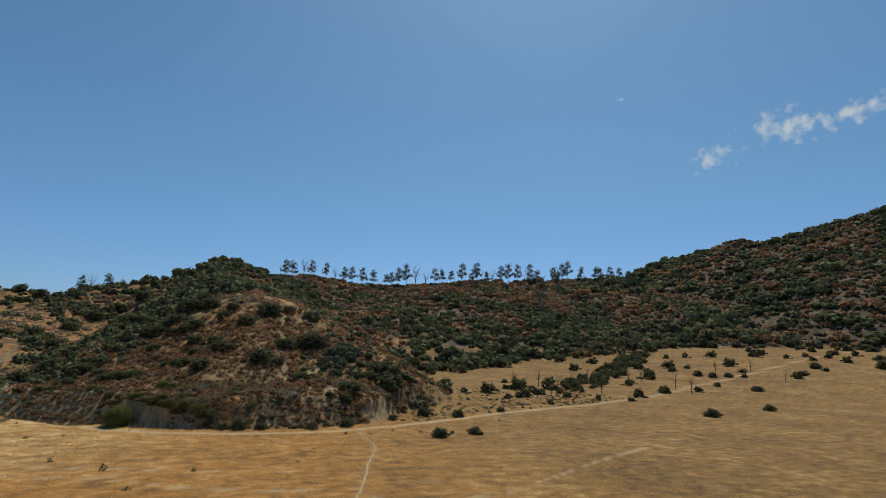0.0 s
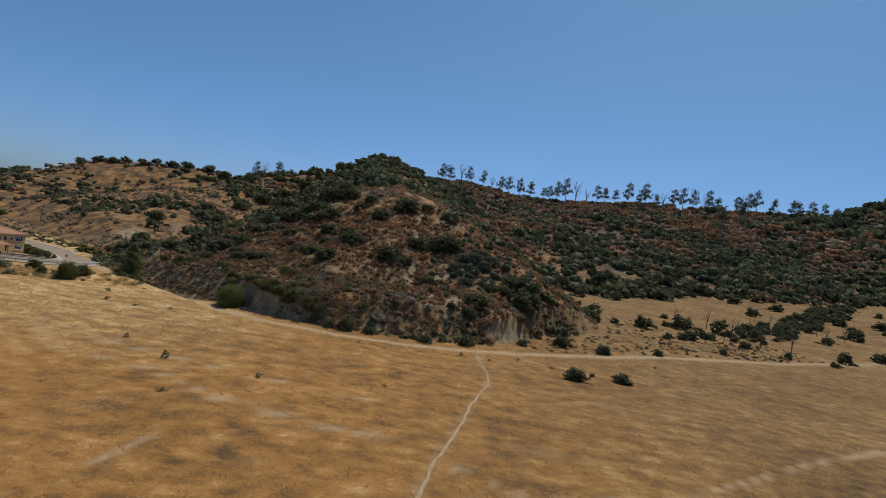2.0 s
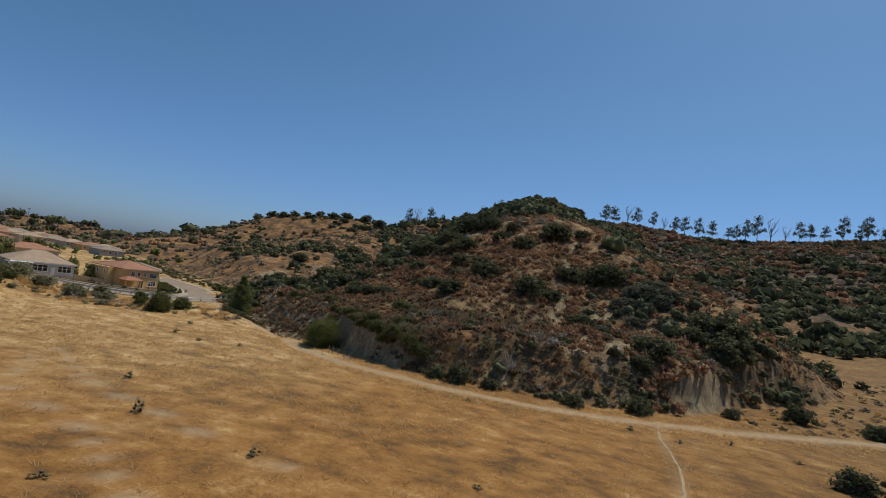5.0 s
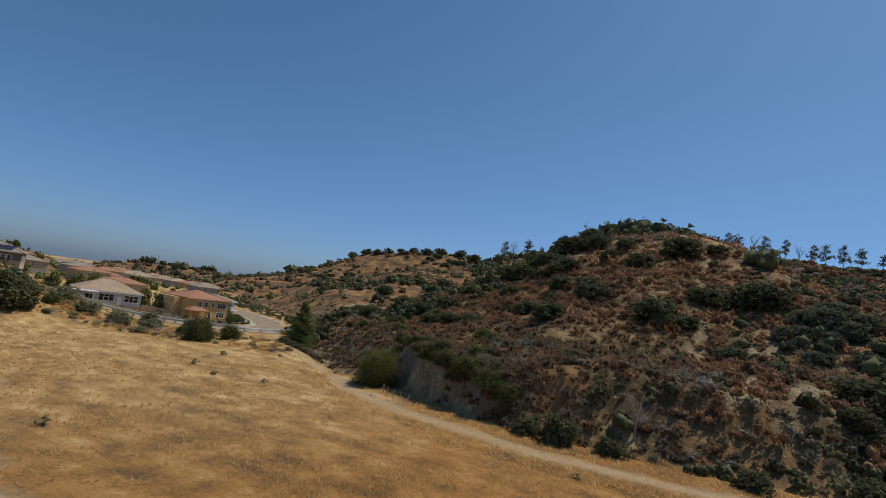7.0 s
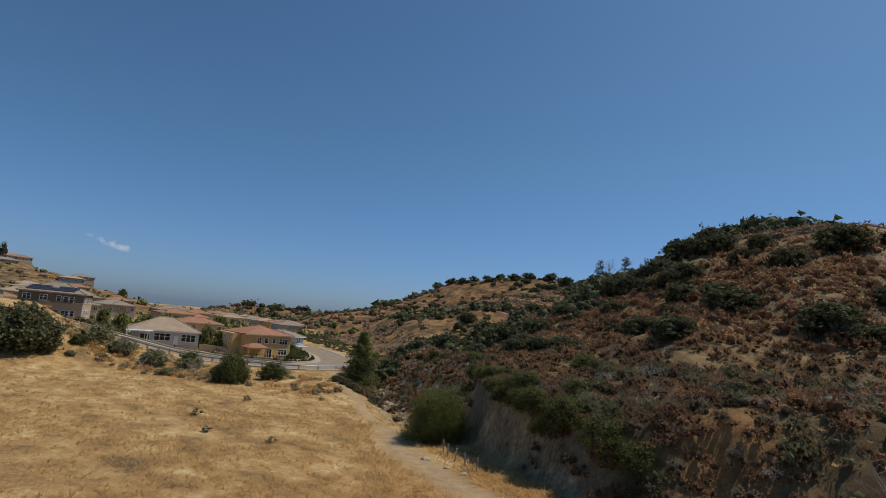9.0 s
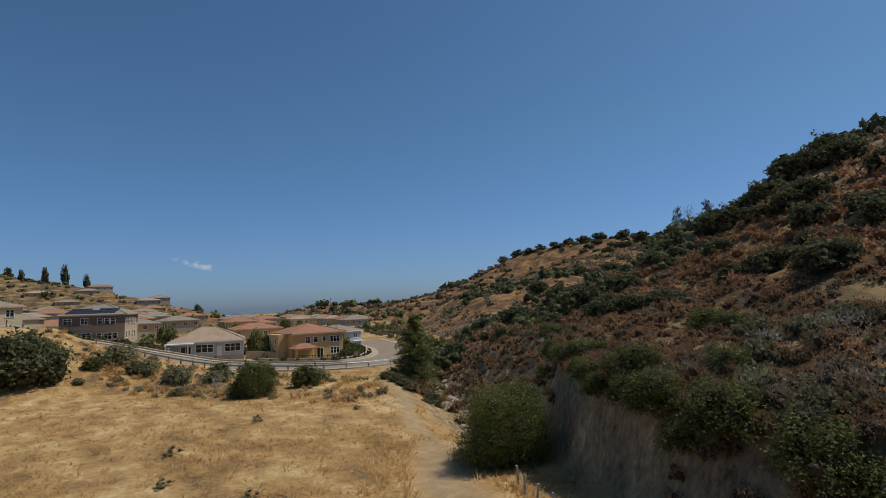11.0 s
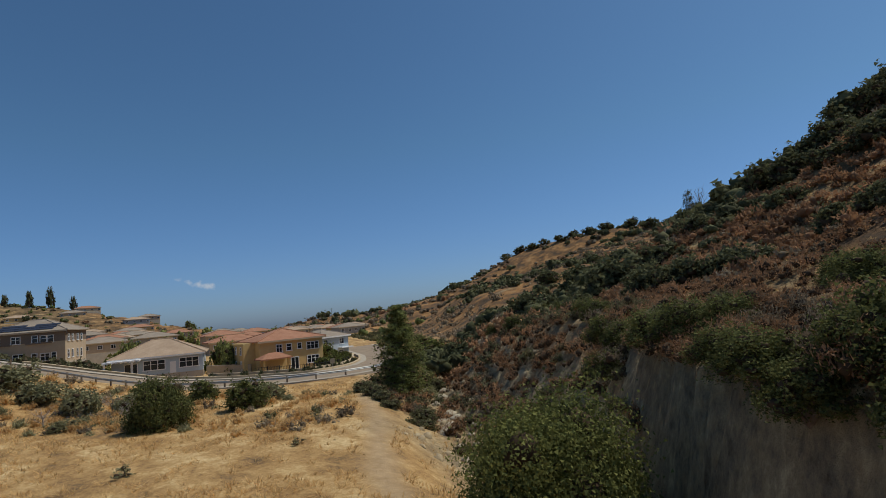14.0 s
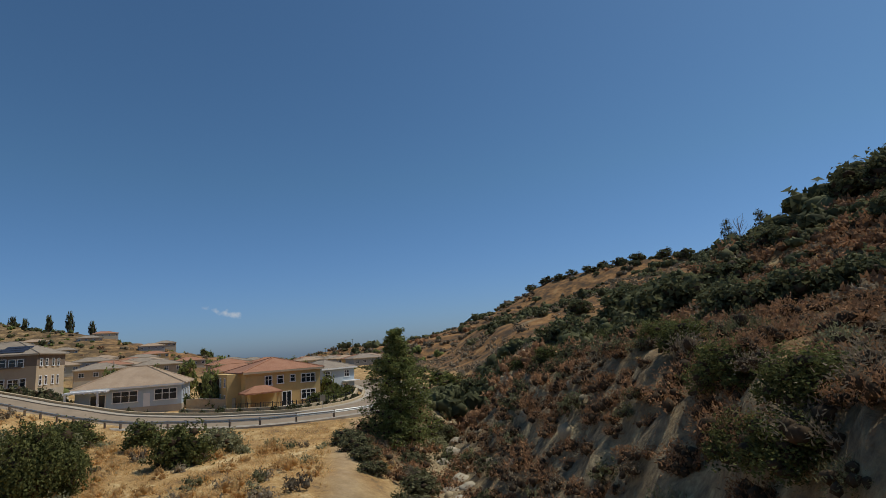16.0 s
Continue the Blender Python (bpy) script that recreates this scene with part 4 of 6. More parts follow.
def pine_tree():
    """The tall pine by the creek: straight trunk, tiers of drooping boughs, thin pointed top."""
    rng = np.random.RandomState(41)
    ob = root("pine_tree", "tall green pine with dense low boughs beside the creek gorge", "tree")
    bm = bmesh.new()
    tube(bm, [(0, 0, -1.0), (0.05, 0, 4), (0.0, 0.05, 8), (0, 0, 11.6)], [0.30, 0.22, 0.13, 0.03], 8)
    part("trunk", bm, M_BARK, ob)
    for tier in range(15):
        z = 0.7 + tier * 0.74
        reach = (3.3 * (1 - (tier / 15.5) ** 1.5)) * (0.85 + 0.3 * rng.rand()) if tier > 1 else 2.9
        bm, cen, rad = bmesh.new(), [], []
        for i in range(6 if tier < 11 else 4):
            a = i * 6.28 / (6 if tier < 11 else 4) + tier * 0.7 + 0.5 * rng.rand()
            r = reach * (0.7 + 0.5 * rng.rand())
            e = Vector((math.cos(a) * r, math.sin(a) * r, z + 0.25 * r * rng.rand()))
            tube(bm, [(0, 0, z), e * 0.5 + Vector((0, 0, z * 0.5 - 0.05)), e], [0.06, 0.04, 0.015], 4)
            for f in (0.3, 0.55, 0.78, 1.0):
                cen.append((e.x * f, e.y * f, z + (e.z - z) * f + 0.1 * rng.normal()))
                rad.append((0.50 + 0.26 * rng.rand()) * (1 - 0.04 * tier))
        bough = part("bough", bm, M_BARK, ob)
        crown("needles", clumps(rng, cen, rad, 110, 0.07, core=0.28, squash=0.9), M_PINE, bough)
    return ob


def set_out(proto, places, group="", grow=1.0, sink=0.04):
    """Copies of a plant at (x, y, radius, height over radius), each turned its own way; the first place takes the plant itself."""
    for i, (x, y, r, h) in enumerate(places):
        r = r * grow
        z = float(lay(x, y))
        m = pose(x, y, z - sink * r, 0, 0, (i * 137.5 + x * 31) % 360) @ Matrix.Diagonal((r, r, r * h, 1))
        if i == 0:
            proto.matrix_basis = m
            ob = proto
        else:
            ob = copy_thing(proto, pose(0, 0, 0))
            ob.matrix_basis = m
        if group:
            tagged(ob, group=group)


# beside the track and on the field's edge
set_out(bush("oak_shrub", "large rounded dark green oak shrub beside the dirt track", "bush", M_OAK, 5, 32, 3400, 0.0145), [(-39.5, 166.2, 3.5, 1.5)])
set_out(bush("oak_shrub", "large dark green evergreen shrub at the field's edge", "bush", M_TOYON, 6, 56, 520, 0.028), [(-80.5, 166, 2.45, 1.75)])
set_out(bush("oak_shrub", "broad dark green evergreen shrub on the field's edge below the road", "bush", M_GREEN, 7, 50, 260, 0.044), [(-108, 145.5, 5.4, 1.3)])
P_BUSH = bush("evergreen_bush", "dark green rounded bush", "bush", M_GREEN, 8, 22, 130, 0.066)
tagged(P_BUSH, "dark green rounded bush at the foot of the slope")
set_out(P_BUSH, [(-13, 157.4, 1.5, 1.3), (-9, 157.2, 2.1, 1.45), (-3.5, 158.2, 1.7, 1.1), (9.5, 159.6, 1.7, 1.1), (19.5, 165, 2.3, 1.1), (35, 177, 1.4, 1.2), (47.5, 185.5, 2.6, 1.2), (59, 185, 2.2, 1.1)], "bushes along the hill foot")
P_CREEKB = bush("creek_bush", "low green willow bush beside the pine at the creek", "bush", M_OLIVE, 23, 22, 130, 0.066)
set_out(P_CREEKB, [(-73, 184.5, 1.3, 0.9), (-71, 187, 1.4, 0.9), (-75.5, 190.5, 1.5, 1.0), (-79, 186.5, 1.5, 0.9), (-66, 183.5, 1.2, 0.8), (-70, 183, 1.1, 0.8), (-84, 195.5, 1.6, 1.0), (-68.5, 185.5, 1.6, 0.9), (-76, 185.5, 1.4, 0.9), (-86, 197, 1.7, 1.2), (-86.5, 203, 1.9, 1.2)], "bushes beside the pine")
P_FIELD = bush("field_bush", "lone dark green bush standing in the dry grass", "bush", M_GREEN, 9, 22, 100, 0.065)
set_out(P_FIELD, [(41.2, 143.5, 2.4, 1.05), (52.4, 148.2, 2.4, 0.85), (46.5, 150, 0.7, 1.0), (165.6, 187.3, 3.4, 1.0), (218, 210, 3.2, 0.95), (-31, 81, 2.0, 1.3),
                  (475, 401, 6.5, 0.9), (529, 377, 9.5, 0.9), (627, 504, 7.0, 0.8), (603, 433, 7.0, 0.85), (750, 546, 9.0, 0.8), (305.8, 302, 4.4, 0.8), (356, 380, 4.6, 0.8)], "bushes in the field")
P_SAGE = bush("sage_bush", "grey green sage bush in dry grass below the road", "bush", M_SAGE, 10, 18, 170, 0.058)
set_out(P_SAGE, [(-103, 164, 2.7, 1.2), (-115, 158.5, 3.2, 1.1), (-110, 161, 2.6, 1.1), (-90.5, 160.6, 1.3, 1.0), (-86, 178.5, 2.2, 1.0), (-99, 168.5, 2.2, 1.0),
                 (-106, 152, 1.0, 0.9), (-83, 199, 1.8, 0.9)], "bushes below the road")
P_ROADB = bush("evergreen_bush", "dark green bush among dry weeds below the road", "bush", M_TOYON, 61, 26, 170, 0.05)
set_out(P_ROADB, [(-82.5, 174.5, 2.2, 1.3), (-95.5, 175, 2.1, 1.2), (-103.8, 171, 2.1, 1.2), (-88.6, 168.4, 1.6, 1.2), (-111, 154.5, 1.6, 1.1)], "bushes below the road")
P_WEED = bush("field_weed", "thin pale green weed in the dry grass", "plant", M_SAGE, 11, 7, 40, 0.07)
set_out(P_WEED, [(-12.5, 109.8, 0.8, 0.9), (-27, 112, 0.9, 1.4), (-38, 121, 0.8, 1.0), (-60, 150, 0.9, 0.9), (-52, 147, 0.8, 0.8), (-46, 150, 0.7, 0.8), (-66, 160, 0.9, 0.8), (-72, 172, 0.8, 0.8), (-69, 174.5, 0.9, 0.7), (-63, 169.5, 0.7, 0.7),
                 (18, 151.5, 0.8, 0.8), (24, 149.5, 0.6, 0.8), (31, 155, 0.7, 0.8), (-4, 146, 0.6, 0.8), (38, 152, 0.7, 0.7), (70, 175, 0.9, 0.8), (5, 116, 0.6, 0.7), (-20, 98, 0.7, 0.7)], "weeds in the field")
# large shrubs on the near hill
P_SUMAC = bush("sumac_shrub", "large dark green sumac shrub on the scrubby slope", "bush", M_GREEN, 12, 30, 100, 0.071)
set_out(P_SUMAC, [(-7.8, 254.7, 5.1, 1.1), (-15.9, 243.7, 4.4, 1.1), (-21.8, 221.0, 4.0, 1.1), (-7.2, 213.0, 4.5, 1.1), (-1.5, 212.1, 2.3, 1.1), (0.7, 226.6, 4.1, 1.1), (10.6, 230.1, 5.8, 1.1), (-26.2, 204.4, 3.0, 1.1), (-23.3, 259.9, 3.3, 1.1), (-26.1, 254.2, 3.0, 1.1), (0.7, 259.1, 2.8, 1.1), (-67.3, 223.0, 4.7, 1.2), (-53.2, 250.2, 4.1, 1.2), (-50.3, 251.9, 3.6, 1.2), (-47.5, 254.3, 3.6, 1.2), (-44.1, 255.7, 3.9, 1.2), (-43.5, 270.7, 4.8, 1.2), (-40.0, 269.9, 4.4, 1.2), (-37.6, 276.2, 5.0, 1.2), (-34.4, 270.0, 4.4, 1.2), (-43.9, 245.7, 2.8, 1.2), (-39.1, 245.9, 3.3, 1.2), (-36.4, 248.1, 3.4, 1.2), (-32.8, 232.9, 3.5, 1.2), (-32.3, 208.4, 2.7, 1.2), (-35.2, 213.0, 2.1, 1.2), (-38.7, 213.8, 2.3, 1.2), (-47.1, 210.1, 3.1, 1.2), (-51.8, 209.7, 3.0, 1.2), (-55.2, 207.4, 2.6, 1.2), (-67.1, 212.4, 2.6, 1.2), (-80.9, 224.2, 2.7, 1.2), (-133.3, 443.2, 6.4, 1.1), (-133.9, 403.5, 5.9, 1.1), (-114.0, 327.1, 5.8, 1.1), (-80.9, 236.4, 4.0, 1.1), (-86.3, 227.7, 4.3, 1.1), (-125.3, 471.1, 7.6, 1.1), (-111.4, 484.1, 7.8, 1.1), (-53.6, 322.1, 4.3, 1.1), (-44.9, 322.8, 3.8, 1.1), (-36.6, 325.0, 3.8, 1.1), (-25.2, 227.6, 2.8, 1.1), (-63.9, 231.1, 3.4, 1.1), (-136.6, 359.7, 5.3, 1.1), (-144.4, 347.4, 4.8, 1.1), (-132.7, 299.0, 4.2, 1.1), (-119.9, 266.0, 4.4, 1.1), (-59.1, 216.6, 2.8, 1.1), (-44.6, 208.2, 2.5, 1.1), (-61.9, 240.6, 3.0, 1.1), (-47.5, 235.6, 2.6, 1.1), (-31.8, 224.5, 2.4, 1.1), (-104.5, 225.3, 2.9, 1.1), (7.0, 202.9, 3.3, 1.1), (21.4, 180.6, 3.6, 1.1), (19.6, 175.1, 2.2, 1.1), (36.2, 208.3, 6.2, 1.2), (37.9, 196.7, 4.5, 1.2), (30.4, 199.4, 3.6, 1.2)], "sumac shrubs on the hill", sink=0.2)
P_TOYON = bush("toyon_shrub", "leafy olive green shrub above the sandstone bank", "bush", M_TOYON, 22, 26, 300, 0.031)
set_out(P_TOYON, [(-33.2, 167.3, 1.3, 1.1), (-32.0, 166.4, 1.2, 1.2), (-29.2, 165.2, 1.5, 1.2), (-25.8, 163.6, 1.4, 1.2), (-34.6, 168.6, 1.1, 1.0), (-27.4, 164.6, 1.9, 1.25), (-23.4, 163.0, 2.2, 1.3), (-19.6, 161.8, 2.2, 1.2), (-30.8, 166.8, 1.3, 1.3), (-25.2, 169.5, 1.6, 1.1), (-16.8, 161.4, 2.0, 1.1), (-29.6, 167.2, 1.8, 1.3), (-46.5, 182.6, 1.5, 1.2), (-42.8, 178.3, 1.4, 1.1), (-38.7, 173.0, 1.5, 1.1), (-37.0, 172.1, 1.4, 1.1), (-44.6, 178.8, 1.3, 1.1), (-35.7, 194.9, 1.9, 1.1), (-34.4, 191.8, 2.3, 1.1), (-31.6, 189.2, 2.0, 1.1), (-30.0, 168.0, 1.2, 1.2), (-35.4, 172.4, 1.3, 1.1), (-43.0, 177.1, 1.3, 1.1), (-54.4, 193.3, 1.7, 1.0), (-69.6, 213.1, 2.5, 1), (-77.8, 218.3, 2.2, 1), (-72.6, 205.7, 1.7, 1), (-80.1, 210.4, 1.7, 1), (-51, 189.5, 1.5, 1.1)], "leafy shrubs above the bank")
P_GREYB = bush("grey_shrub", "large dusty grey green shrub on the scrubby slope", "bush", M_EUC, 13, 34, 150, 0.046)
set_out(P_GREYB, [(21.0, 220.0, 4.2, 1.2), (17.4, 216.5, 3.2, 0.95), (24.4, 218.4, 3.6, 1.0), (27.6, 222.4, 3.4, 0.95), (18.5, 222.0, 4.0, 0.9), (23.2, 224.4, 4.4, 0.9), (21.6, 215.2, 2.8, 0.95), (26.4, 209.2, 3.0, 0.95), (28.2, 206.6, 2.6, 0.9), (14.9, 217.2, 2.6, 0.95), (19, 208, 3.0, 0.9), (-3, 192, 2.4, 0.9), (12, 186, 2.2, 0.9)], "grey shrubs on the hill", sink=0.2)
# valley beyond the nose of the hill
rng_v = np.random.RandomState(19)
P_VAL = bush("valley_bush", "dark green shrub in the dry valley beyond the track", "bush", M_GREEN, 14, 9, 36, 0.12)
vp = [(108.6, 289.5, 6.9, 1), (138.0, 315.1, 8.5, 1), (120.6, 265.6, 5.2, 1), (182.8, 360.5, 6.8, 1), (198.8, 362.4, 5.8, 1), (117.4, 231.6, 2.7, 1), (80.1, 198.5, 2.3, 1), (145.1, 266.6, 3.8, 1), (232.1, 377.1, 8.5, 1), (193.6, 530.2, 8.5, 1), (205.2, 506.2, 8.5, 1), (274.9, 576.8, 8.5, 1), (285.8, 540.7, 8.5, 1), (258.9, 462.6, 7.6, 1), (308.2, 509.9, 8.5, 1), (120.8, 458.5, 8.5, 1), (91.8, 314.2, 7.4, 1), (106.9, 492.8, 8.5, 1), (152.4, 468.0, 8.5, 1), (264.2, 611.5, 8.5, 1), (324.0, 622.1, 8.5, 1), (344.2, 600.5, 8.5, 1), (391.8, 609.4, 8.5, 1), (127.1, 534.6, 8.5, 1), (166.1, 542.8, 8.5, 1), (226.1, 645.8, 8.5, 1), (250.7, 633.4, 8.5, 1), (309.8, 675.7, 8.5, 1), (359.6, 714.0, 8.5, 1), (388.9, 698.2, 8.5, 1), (285.6, 387.6, 9.0, 1), (324.3, 456.2, 9.0, 1), (355.5, 451.5, 9.0, 1), (336.9, 392.8, 5.9, 1), (420.6, 446.8, 9.0, 1), (470.3, 523.4, 9.0, 1), (539.1, 523.6, 9.0, 1), (806.9, 678.2, 9.0, 1), (820.2, 642.8, 8.7, 1), (299.0, 329.9, 3.7, 1), (364.5, 371.5, 3.8, 1), (559.3, 676.2, 9.0, 1), (421.2, 626.2, 9.0, 1), (368.9, 595.9, 9.0, 1), (693.5, 687.1, 9.0, 1), (360.5, 635.5, 9.0, 1), (313.1, 636.9, 9.0, 1)]
for i in range(50):
    u, d = rng_v.rand() ** 0.8, 8 + 170 * rng_v.rand()
    vp.append((103 + 741 * u - 0.47 * d, 211 + 389 * u - 40 * math.sin(3.14 * u) + 0.88 * d, 2.4 + 2.6 * rng_v.rand() + 4.0 * u, 0.85 + 0.4 * rng_v.rand()))
while len(vp) < 250:
    a, b = rng_v.rand(), rng_v.rand() ** 0.8
    x, y = 84 + 60 * a + 300 * b + 30 * a, 238 + 70 * a + 330 * b - 10 * a
    vp.append((x, y, 1.8 + 2.6 * rng_v.rand() + 2.0 * b, 0.85 + 0.5 * rng_v.rand()))
set_out(P_VAL, vp, "shrubs in the valley", sink=0.22)
P_BURNT = bare_tree("dead_tree", "bare dead tree in the dry valley", 15, M_POST, 0.8, 6)
set_out(P_BURNT, [(112 + 60 * rng_v.rand() + 26 * i * rng_v.rand(), 268 + 40 * rng_v.rand() + 14 * i * rng_v.rand(), 1.3 + 0.6 * rng_v.rand(), 1.2) for i in range(22)], "dead trees in the valley")
P_GHOST = bare_tree("dead_shrub", "leafless pale grey shrub at the foot of the slope", 16, M_TWIG, 1.3, 10)
set_out(P_GHOST, [(-2, 162.5, 0.95, 0.9), (-101, 163.5, 0.5, 0.5), (-93, 166.5, 0.55, 0.45), (-98, 160, 0.6, 0.6), (-100.1, 166.6, 0.7, 0.5), (-97, 168, 0.6, 0.45), (-103.5, 166, 0.6, 0.5), (2, 170, 0.7, 0.7)], "leafless shrubs")
# skyline trees
P_GUM = gum_tree("eucalyptus_tree", "tall thin eucalyptus with open crown on the ridge", 17, 0.5)
set_out(P_GUM, [(-10, 779, 3.0, 1.1), (55, 941, 3.0, 1.2), (85, 930, 3.3, 1.0), (120, 950, 3.6, 1.2), (172, 955, 3.4, 1.0), (202, 970, 4.4, 1.2), (312, 976, 4.6, 1.1), (331, 966, 4.0, 1.0), (600, 1120, 4.8, 1.1), (570, 1105, 4.4, 1.0), (620, 1128, 5.0, 1.2), (760, 1170, 5.2, 1.0), (790, 1175, 4.6, 1.2), (820, 1180, 5.0, 1.0), (30, 925, 3.4, 1.1), (100, 942, 3.8, 1.0), (185, 962, 4.0, 1.1), (258, 978, 4.2, 1.0), (345, 985, 4.4, 1.1), (405, 1010, 4.4, 1.0), (455, 1045, 4.6, 1.1), (421, 1008, 4.8, 1.1), (490, 1056, 4.2, 1.3), (-166, 512, 1.9, 1.2)], "eucalyptus trees on the ridge", 0.72)
P_GUM2 = gum_tree("eucalyptus_tree", "tall leaning eucalyptus with sparse crown on the ridge", 18, -0.8, 0.75)
set_out(P_GUM2, [(0, 800, 3.6, 1.0), (136, 933, 3.4, 1.2), (160, 945, 3.0, 1.0), (273, 981, 3.6, 1.1), (290, 978, 3.0, 1.2), (358, 966, 3.6, 1.0), (392, 797, 5.2, 1.3), (443, 842, 5.0, 1.7), (515, 1075, 4.0, 1.0), (693, 1126, 5.0, 1.0), (720, 1150, 4.6, 1.0), (650, 1120, 4.6, 1.1), (-150, 520, 2.1, 1.1), (-140, 528, 1.6, 1.0)], "eucalyptus trees on the ridge", 0.72)
q = np.concatenate([np.stack([np.interp(np.linspace(0, 1, 150), np.linspace(0, 1, 7), k), np.interp(np.linspace(0, 1, 150), np.linspace(0, 1, 7), v)], 1) for k, v in (((-36, 24, 48, 166, 342, 493, 712), (722, 962, 961, 968, 996, 1084, 1175)),)])
q = q + RNG.normal(size=q.shape) * [9, 9]
scatter("ridge_shrubs", FAR_T, q, 3.0 + 3.0 * RNG.rand(len(q)), 0.8 + 0.8 * RNG.rand(len(q)), RNG.rand(len(q)), M_EUC, "dark shrubs under the trees along the ridge")
P_SNAG = bare_tree("dead_tree", "bare dead tree on the ridge", 20, M_PALEBARK, 0.9, 8)
set_out(P_SNAG, [(18, 908, 5.0, 1.1), (222, 978, 6.0, 1.2), (70, 935, 4.4, 1.0), (372, 972, 5.0, 1.2), (480, 1050, 5.4, 1.2), (240, 975, 4.6, 1.1), (-160, 514, 3.0, 1.1)], "dead trees on the ridge")
P_CREST = bush("crest_bush", "dark evergreen shrub on the dry ridge top", "bush", M_GREEN, 21, 10, 72, 0.085)
set_out(P_CREST, [(-313.3, 498.6, 5.3, 1), (-297.7, 498.3, 5.2, 1), (-285.2, 499.4, 5.1, 1), (-277.8, 504.0, 5.1, 1), (-260.8, 500.4, 5.6, 1), (-256.8, 513.0, 5.1, 1), (-240.7, 508.3, 5.0, 1), (-229.5, 514.2, 6.1, 1), (-211.8, 519.7, 6.6, 1), (-195.5, 514.2, 6.5, 1), (-186.6, 524.6, 6.0, 1), (-174.1, 526.2, 6.5, 1), (-306.2, 487.4, 4.2, 1), (-299.7, 496.0, 3.8, 1), (-288.5, 500.6, 4.2, 1), (-255.9, 501.2, 3.6, 1), (-239.6, 507.6, 4.5, 1), (-320, 520, 4.0, 0.7), (-345, 566, 5.0, 0.7), (-400, 606, 5.0, 0.7), (-455, 643, 5.0, 0.6), (250, 976, 7.0, 0.9)], "shrubs along the ridge top")
pine = pine_tree()
pine.matrix_basis = pose(-80.2, 192.8, float(lay(-80.2, 192.8)) - 0.2) @ Matrix.Diagonal((1.12, 1.12, 0.93, 1))


# boulders in the creek
def boulder():
    rng = np.random.RandomState(81)
    ob = root("boulder", "pale weathered sandstone boulder in the creek gorge", "rock")
    iv, fi = icosa(3)
    n = 1 + 0.22 * grain(iv[:, 0] * 4 + 9, iv[:, 1] * 4 + iv[:, 2] * 3, 1.3, 41) + 0.1 * grain(iv[:, 0] * 9, iv[:, 1] * 9 + iv[:, 2] * 7, 1.0, 42)
    raw("stone", iv * n[:, None] * [1, 0.8, 0.65], fi, M_STONE, ob)
    return ob


P_ROCK = boulder()
set_out(P_ROCK, [(-66.5, 187.4, 1.1, 1.0), (-64.4, 184.6, 0.9, 1.1), (-69, 190.5, 0.8, 0.9), (-61.5, 183.4, 0.7, 1.0), (-72, 192.5, 0.9, 0.9), (-76, 196, 0.7, 1.0), (-79.5, 198.5, 1.0, 1.0), (-58.5, 181.3, 0.6, 1.0), (-67.8, 186, 0.5, 1.0), (-63, 187.2, 0.7, 1.2), (-74, 193, 0.5, 1.0), (-84, 203, 0.9, 1.0), (-34.5, 158.6, 0.45, 0.8), (-31.5, 157.9, 0.35, 0.8), (-29.5, 157.6, 0.4, 0.7), (-70.5, 190, 0.8, 0.8), (-65, 186.2, 0.6, 0.8), (-77.5, 195.5, 0.8, 0.9), (-73.2, 194.2, 0.5, 1.0), (-60, 184, 0.5, 0.9), (-62.2, 185.6, 0.4, 0.9)], "boulders in the creek")

# dry weeds and pale brush between the field and the road
q = strewn(-126, -66, 148, 196, 1.7)
z, hill, rock = lay(q[:, 0], q[:, 1], True)
q = q[(hill < 0.3) & (off_line(q[:, 0], q[:, 1], [(-126, 158), (-100, 166), (-84, 172), (-72, 178)]) < 10) & (off_line(q[:, 0], q[:, 1], ROAD) > 7) & (bare_of(q[:, 0], q[:, 1]) < 0.2) & (RNG.rand(len(q)) < 0.55)]
n, kind = len(q), RNG.rand(len(q))
for nm, sel, mat, label in (("dry_weeds", kind < 0.58, M_STRAW, "tall dry straw weeds below the road"), ("pale_brush", (kind >= 0.58) & (kind < 0.76), M_GREY, "pale grey dry brush below the road"), ("low_sage", kind >= 0.76, M_SAGE, "low grey green sage below the road")):
    k = int(sel.sum())
    scatter(nm, NEAR_F, q[sel], 0.6 + 0.8 * RNG.rand(k), 0.8 + 0.6 * RNG.rand(k), RNG.rand(k), mat, label, inner=mat)


q = np.array([(-101, 163.2), (-99, 164.6), (-97.4, 166.3), (-102.8, 164.4), (-95.5, 167.4), (-104, 162.5), (-93.2, 168)])
scatter("dead_brush", NEAR_F, q, 1.1 + 0.5 * RNG.rand(len(q)), 0.6 + 0.3 * RNG.rand(len(q)), RNG.rand(len(q)), M_PALE, "fallen bleached dead brush below the road", inner=M_GREY)


# dry grass
def tuft(seed, blades, tall, wide):
    rng = np.random.RandomState(seed)
    a = rng.rand(blades) * 6.28
    b = np.stack([np.cos(a), np.sin(a), 0 * a], 1) * (wide * rng.rand(blades, 1))
    tip = b * 1.9 + rng.normal(size=(blades, 3)) * [0.15, 0.15, 0] + np.stack([0 * a, 0 * a, tall * (0.6 + 0.6 * rng.rand(blades))], 1)
    s = np.stack([-np.sin(a), np.cos(a), 0 * a], 1) * 0.05
    co = np.stack([b - s, b + s, tip], 1).reshape(-1, 3)
    return co, np.arange(len(co)).reshape(-1, 3), blades


TUFTS = [tuft(k, 16, 0.36, 0.8) for k in range(5)]


